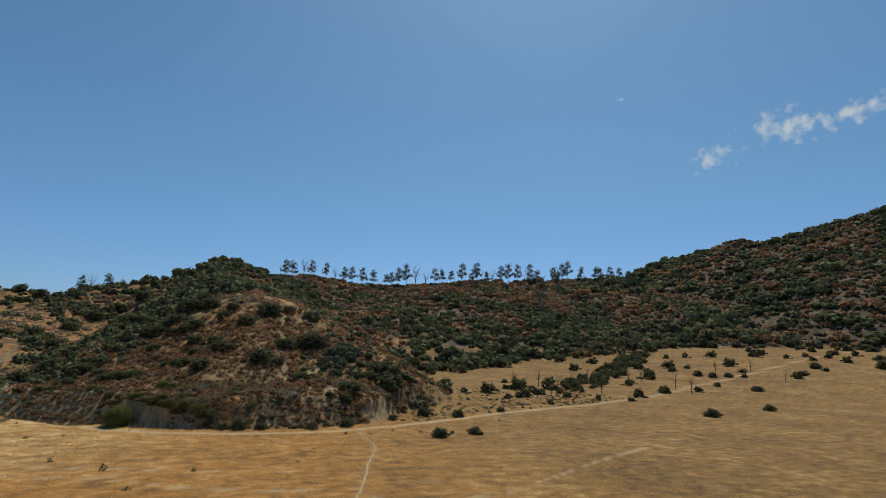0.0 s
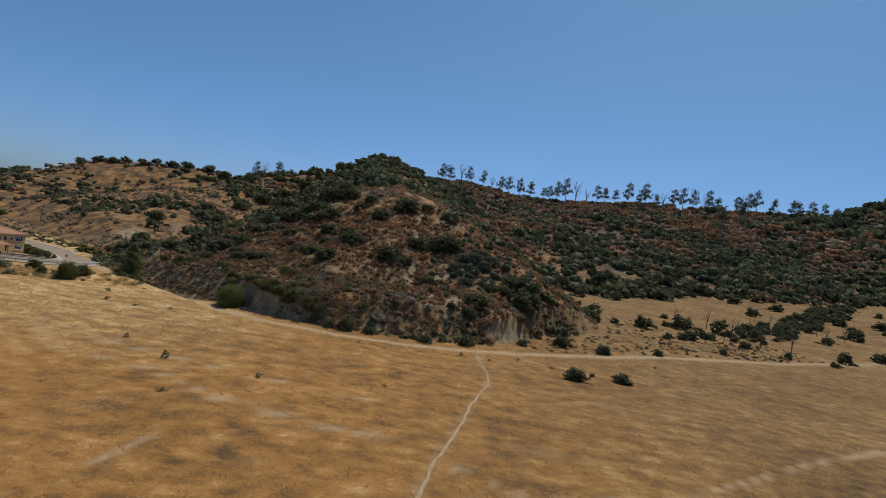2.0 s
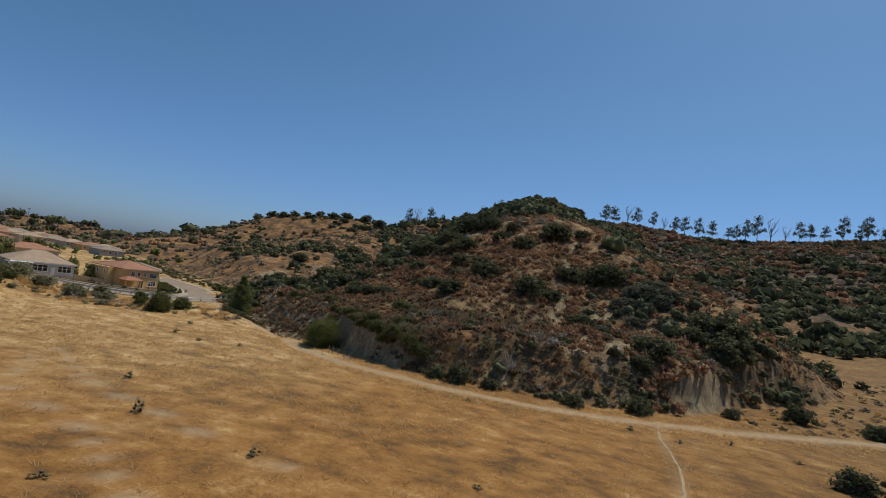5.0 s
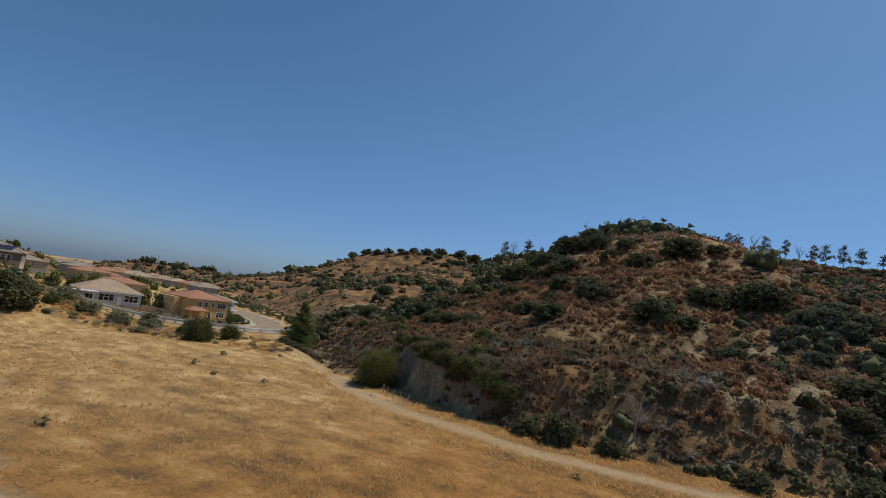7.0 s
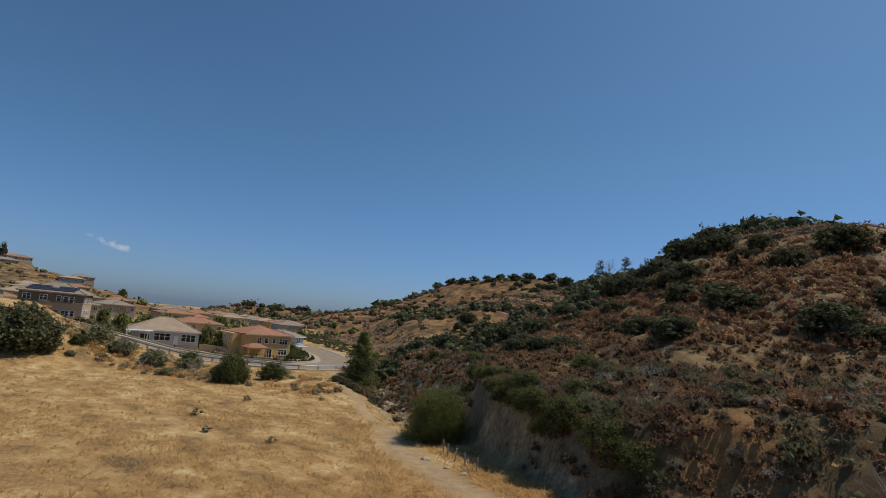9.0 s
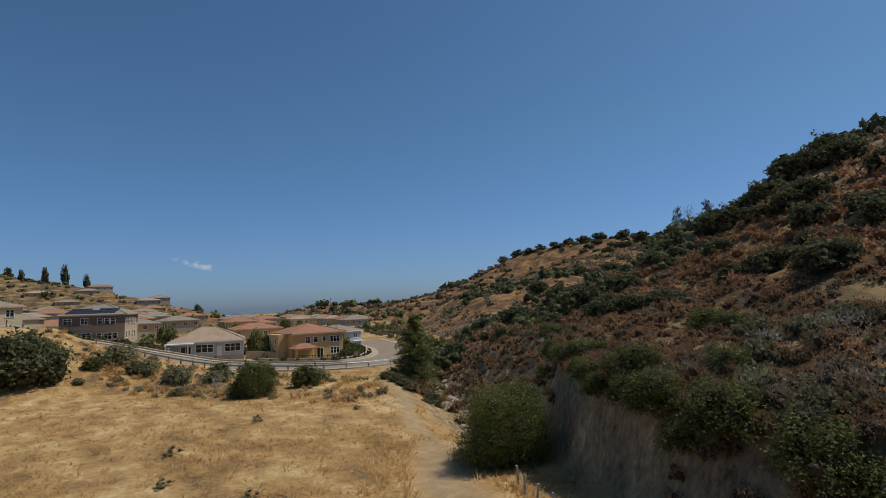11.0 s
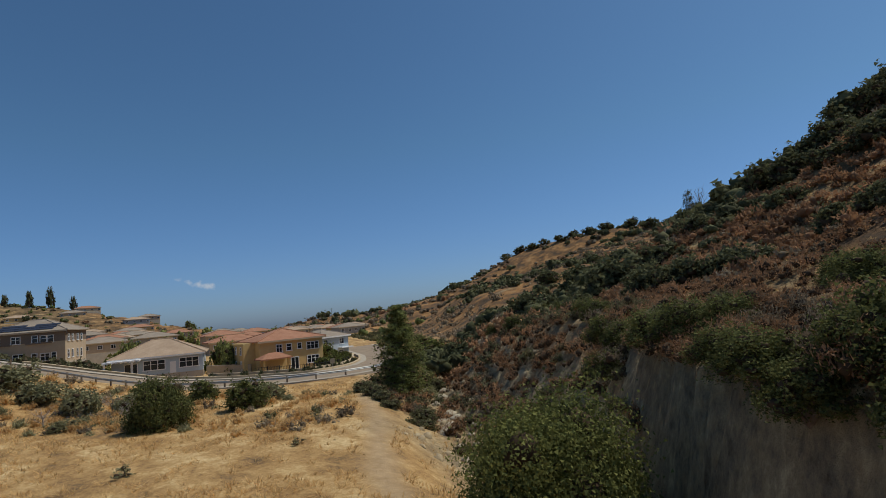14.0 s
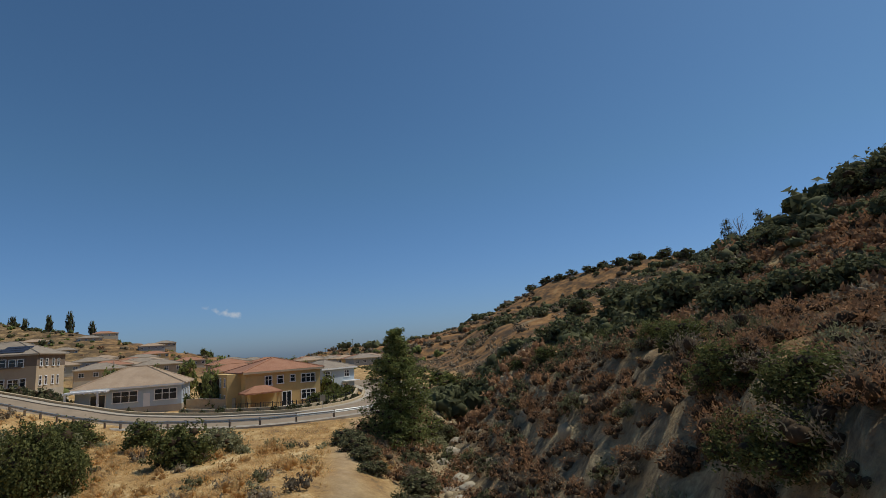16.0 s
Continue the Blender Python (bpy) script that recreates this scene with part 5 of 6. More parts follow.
def grass(x0, x1, y0, y1, step, r0, r1):
    p = strewn(x0, x1, y0, y1, step)
    z, hill, rock = lay(p[:, 0], p[:, 1], True)
    thick = 0.5 + 0.5 * grain(p[:, 0], p[:, 1], 6, 31) + 0.35 * grain(p[:, 0], p[:, 1], 2.0, 32)
    ok = (hill < 0.5) & (bare_of(p[:, 0], p[:, 1]) < 0.35) & (RNG.rand(len(p)) < thick) & (off_line(p[:, 0], p[:, 1], ROAD) > 6.5)
    p = p[ok]
    n = len(p)
    scatter("dry_grass", TUFTS, p, r0 + (r1 - r0) * RNG.rand(n), 0.6 + 0.7 * RNG.rand(n), np.clip(0.5 + 0.3 * RNG.normal(size=n) + 0.3 * grain(p[:, 0], p[:, 1], 9, 33), 0, 1), M_STRAW, "dry golden straw grass over the field", "grass", 0.0)


grass(-112, 5, 122, 200, 0.75, 0.4, 0.8)
grass(-60, 90, 50, 176, 1.25, 0.35, 0.75)
hill_grass = strewn(-100, 70, 158, 250, 1.5)
z, hill, rock = lay(hill_grass[:, 0], hill_grass[:, 1], True)
hill_grass = hill_grass[~((hill_grass[:, 0] > -64) & (hill_grass[:, 0] < -20) & (hill_grass[:, 1] < 190)) & (hill > 0.3) & (rock < 0.5) & (grain(hill_grass[:, 0], hill_grass[:, 1], 8, 35) > np.where(hill_grass[:, 0] > -22, -0.6, -0.2))]
n = len(hill_grass)
scatter("hill_grass", TUFTS, hill_grass, (0.4 + 0.5 * RNG.rand(n)) * np.where(hill_grass[:, 0] < -12, 0.5, 0.8), 0.9 + 0.5 * RNG.rand(n), RNG.rand(n), M_STRAW, "dry straw grass between the shrubs on the slope", "grass", 0.0)

# tall straw along the track, bleached brush on the lower slope
q = strewn(-52, 75, 146, 196, 0.85)
off = off_line(q[:, 0], q[:, 1], TRACK)
q = q[(off > 2.3) & (off < 5.2) & (RNG.rand(len(q)) < 0.75)]
n = len(q)
scatter("verge_grass", TUFTS, q, 0.5 + 0.5 * RNG.rand(n), 0.9 + 0.7 * RNG.rand(n), np.clip(0.6 + 0.3 * RNG.normal(size=n), 0, 1), M_STRAW, "tall golden straw along the edges of the track", "grass", 0.0)
q = np.stack([-12 + 36 * RNG.rand(34), 162 + 22 * RNG.rand(34)], 1)
z, hill, rock = lay(q[:, 0], q[:, 1], True)
q = q[hill > 0.4]
n = len(q)
scatter("bleached_brush", NEAR_F, q, 0.7 + 0.6 * RNG.rand(n), 0.8 + 0.4 * RNG.rand(n), RNG.rand(n), M_PALE, "bleached dead brush on the lower slope", inner=M_TWIG)

# ---- road, rail and houses ----
def ribbon(name, line, half, lift, material, label, category, step=2.0, kerb=0.0):
    """A strip laid over the ground along a line, with side walls."""
    pts = [Vector((x, y, 0)) for x, y in line]
    way = []
    for a, b in zip(pts[:-1], pts[1:]):
        n = max(1, int((b - a).length / step))
        way += [a.lerp(b, i / n) for i in range(n)]
    way.append(pts[-1])
    for _ in range(6):
        way = [way[0]] + [(a + b * 2 + c) / 4 for a, b, c in zip(way[:-2], way[1:-1], way[2:])] + [way[-1]]
    bm, rows = bmesh.new(), []
    for i, p in enumerate(way):
        d = (way[min(i + 1, len(way) - 1)] - way[max(i - 1, 0)]).normalized()
        s = Vector((-d.y, d.x, 0))
        z = float(lay(p.x, p.y)) + lift
        row = []
        for k in (-1.0, -1.0, -0.5, 0.0, 0.5, 1.0, 1.0):
            q = p + s * (half[0] + (half[1] - half[0]) * (k * 0.5 + 0.5))
            row.append(bm.verts.new((q.x, q.y, z)))
        row[0].co.z -= 0.9 + kerb
        row[-1].co.z -= 0.9 + kerb
        rows.append(row)
    for a, b in zip(rows[:-1], rows[1:]):
        for k in range(6):
            bm.faces.new((a[k], a[k + 1], b[k + 1], b[k]))
    bmesh.ops.recalc_face_normals(bm, faces=bm.faces)
    me = bpy.data.meshes.new(name)
    bm.to_mesh(me)
    bm.free()
    me.materials.append(material)
    return tagged(new(name, me), label, category, kind="structure"), way


road, road_way = ribbon("road", ROAD, (-4.6, 4.6), 0.16, M_ASPHALT, "worn grey brown asphalt road curving past the houses", "road")
ribbon("pavement", ROAD, (-5.8, -4.6), 0.30, M_CONCRETE, "pale concrete pavement along the road by the houses", "pavement")
ribbon("verge", ROAD, (4.6, 6.0), 0.26, M_CONCRETE, "pale concrete strip under the guard rail", "pavement")
ribbon("garden_wall", ROAD[2:15], (-6.2, -5.8), 0.62, M_TANWALL, "low tan block garden wall behind the pavement", "wall")
ribbon("garden_wall", ROAD[2:11], (-7.6, -7.2), 0.95, M_TANWALL, "tan block upper garden wall below the houses", "wall")


# the worn foot trail over the field
bm, rng_t, rows = bmesh.new(), np.random.RandomState(91), []
pts = [Vector((x, y, 0)) for x, y in TRAIL]
for a, b in zip(pts[:-1], pts[1:]):
    for i in range(14):
        p = a.lerp(b, i / 14) + Vector((0.16 * grain(a.x + i, a.y, 2.5, 61), 0, 0))
        d = (b - a).normalized()
        s = Vector((-d.y, d.x, 0)) * (0.16 + 0.12 * rng_t.rand())
        rows.append([bm.verts.new((q.x, q.y, float(lay(q.x, q.y)) + h)) for q, h in ((p - s, -0.03), (p - s * 0.5, 0.07), (p + s * 0.5, 0.07), (p + s, -0.03))])
for a, b in zip(rows[:-1], rows[1:]):
    for k in range(3):
        bm.faces.new((a[k], a[k + 1], b[k + 1], b[k]))
bmesh.ops.recalc_face_normals(bm, faces=bm.faces)
me = bpy.data.meshes.new("trail")
bm.to_mesh(me)
bm.free()
me.materials.append(M_TRACK)
tagged(new("trail", me), "thin pale foot trail worn across the dry field", "path", kind="structure")


def box(bm, x0, x1, y0, y1, z0, z1):
    v = [bm.verts.new((x, y, z)) for z in (z0, z1) for y in (y0, y1) for x in (x0, x1)]
    for f in ((0, 2, 3, 1), (4, 5, 7, 6), (0, 1, 5, 4), (2, 6, 7, 3), (0, 4, 6, 2), (1, 3, 7, 5)):
        bm.faces.new([v[i] for i in f])
    return bm


def boxed(name, material, parent, *size, label=""):
    return part(name, box(bmesh.new(), *size), material, parent, label)


def along(way, offset, gap, start=0.0, stop=1e9):
    """Places at even steps along a line, set off to its left. Point, direction."""
    out, run, due = [], 0.0, start
    for a, b in zip(way[:-1], way[1:]):
        d = b - a
        while run + d.length >= due and due <= stop:
            p = a + d * ((due - run) / d.length)
            n = d.normalized()
            out.append((p + Vector((-n.y, n.x, 0)) * offset, n))
            due += gap
        run += d.length
    return out


def guard_rail(label, places, top, material, post_h):
    """Posts and a ribbed beam between them."""
    ob = root("guard_rail", label, "railing")
    for p, n in places:
        z = float(lay(p.x, p.y)) + 0.2
        post = boxed("post", M_POST, ob, -0.09, 0.09, -0.1, 0.1, -0.4, post_h)
        post.matrix_basis = pose(p.x, p.y, z, 0, 0, math.degrees(math.atan2(n.y, n.x)))
    for (p, n), (q, _) in zip(places[:-1], places[1:]):
        for lo, hi in top:
            bm, rows = bmesh.new(), []
            for r in (p, q):
                s = Vector((n.y, -n.x, 0))
                z = float(lay(r.x, r.y)) + 0.2
                prof = [(0.10, lo), (0.16, lo + (hi - lo) * 0.25), (0.10, (lo + hi) / 2), (0.16, lo + (hi - lo) * 0.75), (0.10, hi), (0.06, hi), (0.06, lo)]
                rows.append([bm.verts.new((r.x + s.x * o * -1, r.y + s.y * o * -1, z + h)) for o, h in prof])
            for k in range(len(rows[0])):
                j = (k + 1) % len(rows[0])
                bm.faces.new((rows[0][k], rows[0][j], rows[1][j], rows[1][k]))
            part("beam", bm, material, ob)
    return ob


rail_at = along(road_way, 5.2, 2.6, 50, 124)
guard_rail("weathered steel guard rail on timber posts along the road bend", rail_at, [(0.48, 0.80)], M_STEEL, 0.85)
guard_rail("tall post and cable fence along the road above the field", along(road_way, 5.2, 4.5, 127, 222), [(0.55, 0.61), (1.25, 1.31)], M_STEEL, 1.5)


def window(wall, x, z, w, h, y=0.0, lights=2, face="front", depth=0.0):
    """A window with a white surround, a sill, panes and bars, on the front (y = 0 side) or on the right side."""
    def put(o):
        if face == "right":
            o.matrix_basis = pose(depth, 0, 0, 0, 0, 90)
        elif face == "left":
            o.matrix_basis = pose(0, depth, 0, 0, 0, -90)
        return o
    fr = bmesh.new()
    t = 0.13
    for b in ((x - t, x + w + t, z + h, z + h + t), (x - t, x, z, z + h), (x + w, x + w + t, z, z + h)):
        box(fr, b[0], b[1], y - 0.09, y + 0.05, b[2], b[3])
    for k in range(1, lights):
        c = x + w * k / lights
        box(fr, c - 0.06, c + 0.06, y - 0.06, y + 0.04, z, z + h)
    if h < 1.8:
        box(fr, x, x + w, y - 0.055, y + 0.04, z + h * 0.58, z + h * 0.58 + 0.07)
    win = put(part("window", fr, M_WHITE, wall))
    boxed("sill", M_WHITE, win, x - 0.22, x + w + 0.22, y - 0.16, y + 0.05, z - 0.14, z)
    for k in range(lights):
        a, b = x + w * k / lights + (0.04 if k else 0), x + w * (k + 1) / lights - (0.04 if k < lights - 1 else 0)
        boxed("pane", M_GLASS, win, a, b, y - 0.03, y - 0.01, z, z + h)
    return win


def hip_roof(w, d, z, rise, over=0.6, thick=0.22):
    bm = bmesh.new()
    x0, x1, y0, y1 = -over, w + over, -over, d + over
    k = min(x1 - x0, y1 - y0) / 2
    if x1 - x0 >= y1 - y0:
        r = [(x0 + k, (y0 + y1) / 2), (x1 - k, (y0 + y1) / 2)]
    else:
        r = [((x0 + x1) / 2, y0 + k), ((x0 + x1) / 2, y1 - k)]
    lo = [bm.verts.new((x, y, z - thick)) for x, y in ((x0, y0), (x1, y0), (x1, y1), (x0, y1))]
    ea = [bm.verts.new((x, y, z)) for x, y in ((x0, y0), (x1, y0), (x1, y1), (x0, y1))]
    a, b = (bm.verts.new((*p, z + rise)) for p in r)
    bm.faces.new(lo[::-1])
    for i in range(4):
        bm.faces.new((lo[i], lo[(i + 1) % 4], ea[(i + 1) % 4], ea[i]))
    if x1 - x0 >= y1 - y0:
        for f in ((ea[0], ea[1], b, a), (ea[2], ea[3], a, b), (ea[1], ea[2], b), (ea[3], ea[0], a)):
            bm.faces.new(f)
    else:
        for f in ((ea[1], ea[2], b, a), (ea[3], ea[0], a, b), (ea[0], ea[1], a), (ea[2], ea[3], b)):
            bm.faces.new(f)
    return bm


def ridge_caps(w, d, z, rise, over=0.6):
    """Rounded cap tiles on the ridge and hips."""
    bm = bmesh.new()
    x0, x1, y0, y1 = -over, w + over, -over, d + over
    k = min(x1 - x0, y1 - y0) / 2
    wide = x1 - x0 >= y1 - y0
    a = (x0 + k, (y0 + y1) / 2, z + rise) if wide else ((x0 + x1) / 2, y0 + k, z + rise)
    b = (x1 - k, (y0 + y1) / 2, z + rise) if wide else ((x0 + x1) / 2, y1 - k, z + rise)
    ends = [((x0, y0, z), a), ((x1, y1, z), b), (a, b)]
    ends += [((x0, y1, z), a), ((x1, y0, z), b)] if wide else [((x1, y0, z), a), ((x0, y1, z), b)]
    for p, q in ends:
        tube(bm, [p, q], [0.14, 0.14], 5)
    return bm


def house(label, x, y, z, turn, w, d, h, rise, wall_mat, roof_mat, base_mat=None, base=2.5, over=0.6, group=""):
    """Walls, hip roof, eaves, foundation. The front runs along local x; the house lies behind it."""
    ob = root("house", label, "house", group, pose(x, y, z, 0, 0, turn))
    wall = boxed("wall", wall_mat, ob, 0, w, 0, d, 0, h)
    boxed("foundation", base_mat or M_CONCRETE, ob, -0.05, w + 0.05, -0.05, d + 0.05, -base - 1.5, 0)
    roof = part("roof", hip_roof(w, d, h + 0.22, rise, over), roof_mat, ob)
    part("ridge_cap", ridge_caps(w, d, h + 0.22, rise, over), roof_mat, roof)
    boxed("fascia", M_WHITE if wall_mat is M_STUCCO_BLUE else M_STUCCO_TAN, roof, -over + 0.1, w + over - 0.1, -over - 0.02, -over + 0.02, h - 0.12, h + 0.2)
    return ob, wall


# two-storey house with solar panels
hs, wl = house("two-storey tan house with dark upper storey and solar roof", -174.5, 159.6, 4.2, 62, 14.4, 11.8, 6.6, 2.7, M_STUCCO_TAN, M_ROOF_GREY)
boxed("upper_storey", M_STUCCO_DARK, hs, -0.04, 14.44, -0.04, 11.84, 4.5, 6.62, label="dark brown stucco band")
boxed("ledge", M_STUCCO_DARK, hs, 7.2, 12.0, -0.35, 0.0, 4.2, 4.5)
boxed("ledge", M_STUCCO_DARK, hs, 0.6, 4.6, -0.35, 0.0, 4.2, 4.5)
for a, b, c, n in ((1.0, 4.1, 1.6, 2), (4.7, 4.1, 1.5, 2), (8.4, 4.1, 0.9, 1), (9.9, 4.0, 1.0, 1), (11.3, 4.0, 0.9, 1)):
    window(wl, a, b + 0.45, c, 1.35, -0.05, n)
for a, b, c, n in ((1.6, 0.9, 1.8, 2), (5.0, 0.9, 1.9, 2), (8.3, 0.8, 0.9, 1), (9.9, 0.7, 1.6, 2), (11.9, 0.8, 0.8, 1)):
    window(wl, a, b, c, 1.4, 0.0, n)
for a in (1.2, 3.4, 6.2, 8.4):
    window(wl, a, 4.5, 0.7, 1.3, 0.0, 1, "right", 14.46)
    window(wl, a, 0.9, 0.8, 1.6, 0.0, 1, "right", 14.4)
for i in range(7):
    for j in range(3):
        if not (i in (3,) and j == 2):
            sp = boxed("solar_panel", M_SOLAR, hs, 0, 1.5, 0, 0.92, 0, 0.05, label="dark blue solar panel")
            sp.matrix_basis = pose(1.2 + i * 1.56 + 0.3 * j, 0.1 + j * 1.0, 7.19 + 0.42 * j, 23, 0, 0)

# single-storey blue house with a white patio cover
hb, wl = house("single-storey blue grey house with faded hip roof", -143.6, 175.6, 0.8, 68, 15.4, 12.5, 3.2, 3.1, M_STUCCO_BLUE, M_ROOF_PINK)
for a, c, n in ((5.3, 3.5, 3), (11.4, 3.2, 3)):
    window(wl, a, 0.95, c, 1.65, 0.0, n)
boxed("front_door", M_WHITE, hb, 9.7, 10.7, -0.07, 0.0, 0.02, 2.15, label="white front door")
window(wl, 2.2, 0.1, 2.0, 2.2, 0.0, 2)
for a in (1.5, 4.5, 8.0):
    window(wl, a, 0.9, 1.2, 1.3, 0.0, 1, "right", 15.4)
cover = boxed("patio_cover", M_WHITE, hb, -1.0, 4.9, -2.7, -0.1, 2.95, 3.18, label="white flat patio cover")
for k in range(9):
    boxed("rafter", M_WHITE, cover, -0.9 + k * 0.7, -0.82 + k * 0.7, -2.9, -0.1, 2.8, 2.95)
for a in (-0.8, 3.6):
    boxed("patio_post", M_WHITE, hb, a, a + 0.28, -2.6, -2.3, -0.6, 2.95)
boxed("patio_slab", M_CONCRETE, hb, -1.0, 5.0, -2.8, -0.05, -1.5, 0.02)

# two-storey ochre house
ho, wl = house("two-storey ochre stucco house with terracotta hip roof", -127.3, 196.6, -0.7, 82, 12.6, 13.5, 5.7, 2.1, M_STUCCO_OCHRE, M_ROOF_RED)
boxed("wing", M_STUCCO_OCHRE, ho, -2.2, 0.0, 3.0, 12.5, -1.5, 5.7)
for a, b, c, e, n in ((5.2, 3.75, 0.9, 1.2, 1), (7.4, 3.9, 0.7, 1.0, 1), (9.3, 3.6, 2.3, 1.3, 3), (9.3, 0.9, 2.3, 1.35, 3), (3.2, 3.6, 1.0, 1.4, 2)):
    window(wl, a, b, c, e, 0.0, n)
window(wl, 6.0, 0.05, 1.4, 2.2, 0.0, 2)
for a in (2.0, 5.0, 8.5):
    window(wl, a - 13.5, 0.9, 0.7, 1.4, -2.2, 1, "left", 0.0)
    window(wl, a - 13.5, 3.7, 0.7, 1.3, -2.2, 1, "left", 0.0)
porch = part("porch_roof", hip_roof(5.2, 3.4, 2.75, 1.0, 0.4), M_ROOF_RED, ho, "small terracotta porch roof")
porch.matrix_basis = pose(-0.6, -3.4, 0)
for a in (-0.4, 4.2):
    boxed("porch_post", M_STUCCO_OCHRE, ho, a, a + 0.45, -3.3, -2.85, -1.4, 2.7)
boxed("porch_slab", M_CONCRETE, ho, -0.9, 5.0, -3.6, -0.05, -1.5, 0.0)

# blue-grey house behind, cream house by the upper road
hg, wl = house("two-storey blue grey house with grey tile roof", -143.3, 219.0, -1.4, 100, 9.0, 11, 5.4, 1.7, M_STUCCO_BLUE, M_ROOF_GREY)
for a, b in ((1.0, 3.6), (6.2, 3.6), (1.2, 0.8), (5.8, 0.8)):
    window(wl, a, b, 1.2, 1.2, 0.0, 2)
boxed("balcony", M_WHITE, hg, 5.5, 9.4, -1.4, -0.02, 2.5, 2.7)
hc, wl = house("two-storey cream house with grey tile roof on the upper road", -168.5, 139.5, 7.2, 108, 13.5, 10, 6.2, 1.9, M_STUCCO_CREAM, M_ROOF_GREY, base=4.0)
for a, b, c, n in ((1.0, 4.0, 1.6, 2), (5.0, 4.0, 1.2, 2), (10.2, 4.0, 1.5, 2), (0.8, 0.6, 1.8, 2), (4.6, 0.4, 1.8, 2), (9.4, 0.4, 1.3, 2)):
    window(wl, a, b, c, 1.5, 0.0, n)
boxed("wing", M_STUCCO_CREAM, hc, 13.5, 19.0, 2.0, 9.0, -4.0, 3.0)
w2 = part("wing_roof", hip_roof(5.5, 7.0, 3.2, 1.3, 0.4), M_ROOF_GREY, hc)
w2.matrix_basis = pose(13.5, 2.0, 0)

# houses further back on the terraces
walls, roofs = (M_STUCCO_TAN, M_STUCCO_CREAM, M_STUCCO_OCHRE, M_STUCCO_GREY), (M_ROOF_RED, M_ROOF_GREY, M_ROOF_PINK)
BACK = [(-206, 216, 1.4, 78, 17, 12, 5.8, 0, 0), (-262, 300, -0.6, 80, 14, 11, 3.2, 3, 1), (-286, 318, -1.5, 80, 15, 11, 5.6, 1, 2),
        (-238, 160, 9.5, 84, 15, 12, 5.8, 1, 0), (-246, 188, 8.0, 84, 15, 12, 3.4, 0, 1), (-270, 210, 8.6, 82, 16, 12, 5.8, 0, 1), (-262, 235, 5.0, 82, 15, 12, 3.4, 0, 0),
        (-290, 180, 13.0, 84, 15, 12, 5.8, 1, 2), (-300, 250, 6.5, 82, 15, 12, 5.6, 3, 1), (-330, 280, 4.0, 80, 16, 12, 5.6, 0, 0), (-340, 220, 12.5, 84, 16, 12, 5.8, 2, 1), (-350, 315, 0.5, 80, 16, 12, 5.6, 1, 2),
        (-385, 255, 11.0, 84, 16, 12, 5.8, 0, 0), (-400, 300, 5.0, 82, 16, 12, 5.8, 3, 1), (-420, 350, -1.5, 80, 16, 12, 5.6, 1, 2), (-470, 330, 3.0, 82, 18, 13, 5.8, 0, 1)]
rng_h = np.random.RandomState(71)
for x, y in ((-310, 160), (-336, 172), (-360, 150), (-386, 178), (-412, 160), (-440, 187), (-472, 170), (-500, 205), (-530, 190), (-352, 200), (-402, 210), (-452, 222), (-545, 225), (-575, 240)):
    BACK.append((x, y, 0.0, 78 + 12 * rng_h.rand(), 15 + 4 * rng_h.rand(), 12, (3.2, 5.6)[int(rng_h.rand() * 2)], int(rng_h.rand() * 4), int(rng_h.rand() * 3)))
for i in range(26):
    BACK.append((-300 - 27 * (i % 9) - 8 * rng_h.rand(), 195 + 62 * (i // 9) + 9 * (i % 9) + 10 * rng_h.rand(), 0.0, 76 + 14 * rng_h.rand(), 15 + 3 * rng_h.rand(), 11.5, (3.2, 5.6)[i % 2], i % 4, (i * 5) % 3))
BACK = [(*b[:6], min(b[6], 3.3), *b[7:]) for b in BACK]
BACK = [b for b in BACK if not (b[1] > 278 and float(lay(b[0], b[1])) > 2.5)]
for x, y, z, turn, w, d, h, a, b in BACK:
    o, wl = house("tile-roofed stucco house on the terraces behind the road", x, y, max(0.45 * z, float(lay(x, y)) - 0.3), turn, w, d, h, 1.9, walls[a], roofs[b], base=3.5, group="houses on the terraces")
    for k in range(4):
        window(wl, 1.2 + k * (w - 3.2) / 3, h - 2.0, 1.3, 1.2, 0.0, 2)
        if h > 4:
            window(wl, 1.2 + k * (w - 3.2) / 3, 0.8, 1.3, 1.3, 0.0, 2)


def garden_wall_run(a, b, h, label):
    """A straight garden wall with a coping."""
    ob = root("boundary_wall", label, "wall")
    n = max(1, int((Vector(b) - Vector(a)).length / 3.0))
    turn = math.degrees(math.atan2(b[1] - a[1], b[0] - a[0]))
    L = (Vector(b) - Vector(a)).length / n
    for i in range(n):
        p = Vector(a).lerp(Vector(b), i / n)
        z = float(lay(p.x, p.y))
        s = boxed("wall_panel", M_TANWALL, ob, 0, L, -0.1, 0.1, -1.0, h)
        s.matrix_basis = pose(p.x, p.y, z, 0, 0, turn)
        boxed("coping", M_CONCRETE, s, 0, L, -0.16, 0.16, h, h + 0.1)
    return ob


garden_wall_run((-146.5, 175), (-160, 176.5), 2.0, "tan garden wall between the houses")
garden_wall_run((-163, 157), (-171, 159), 1.8, "tan garden wall beside the upper house")
garden_wall_run((-139, 191), (-130, 196), 1.6, "tan garden wall between the houses")


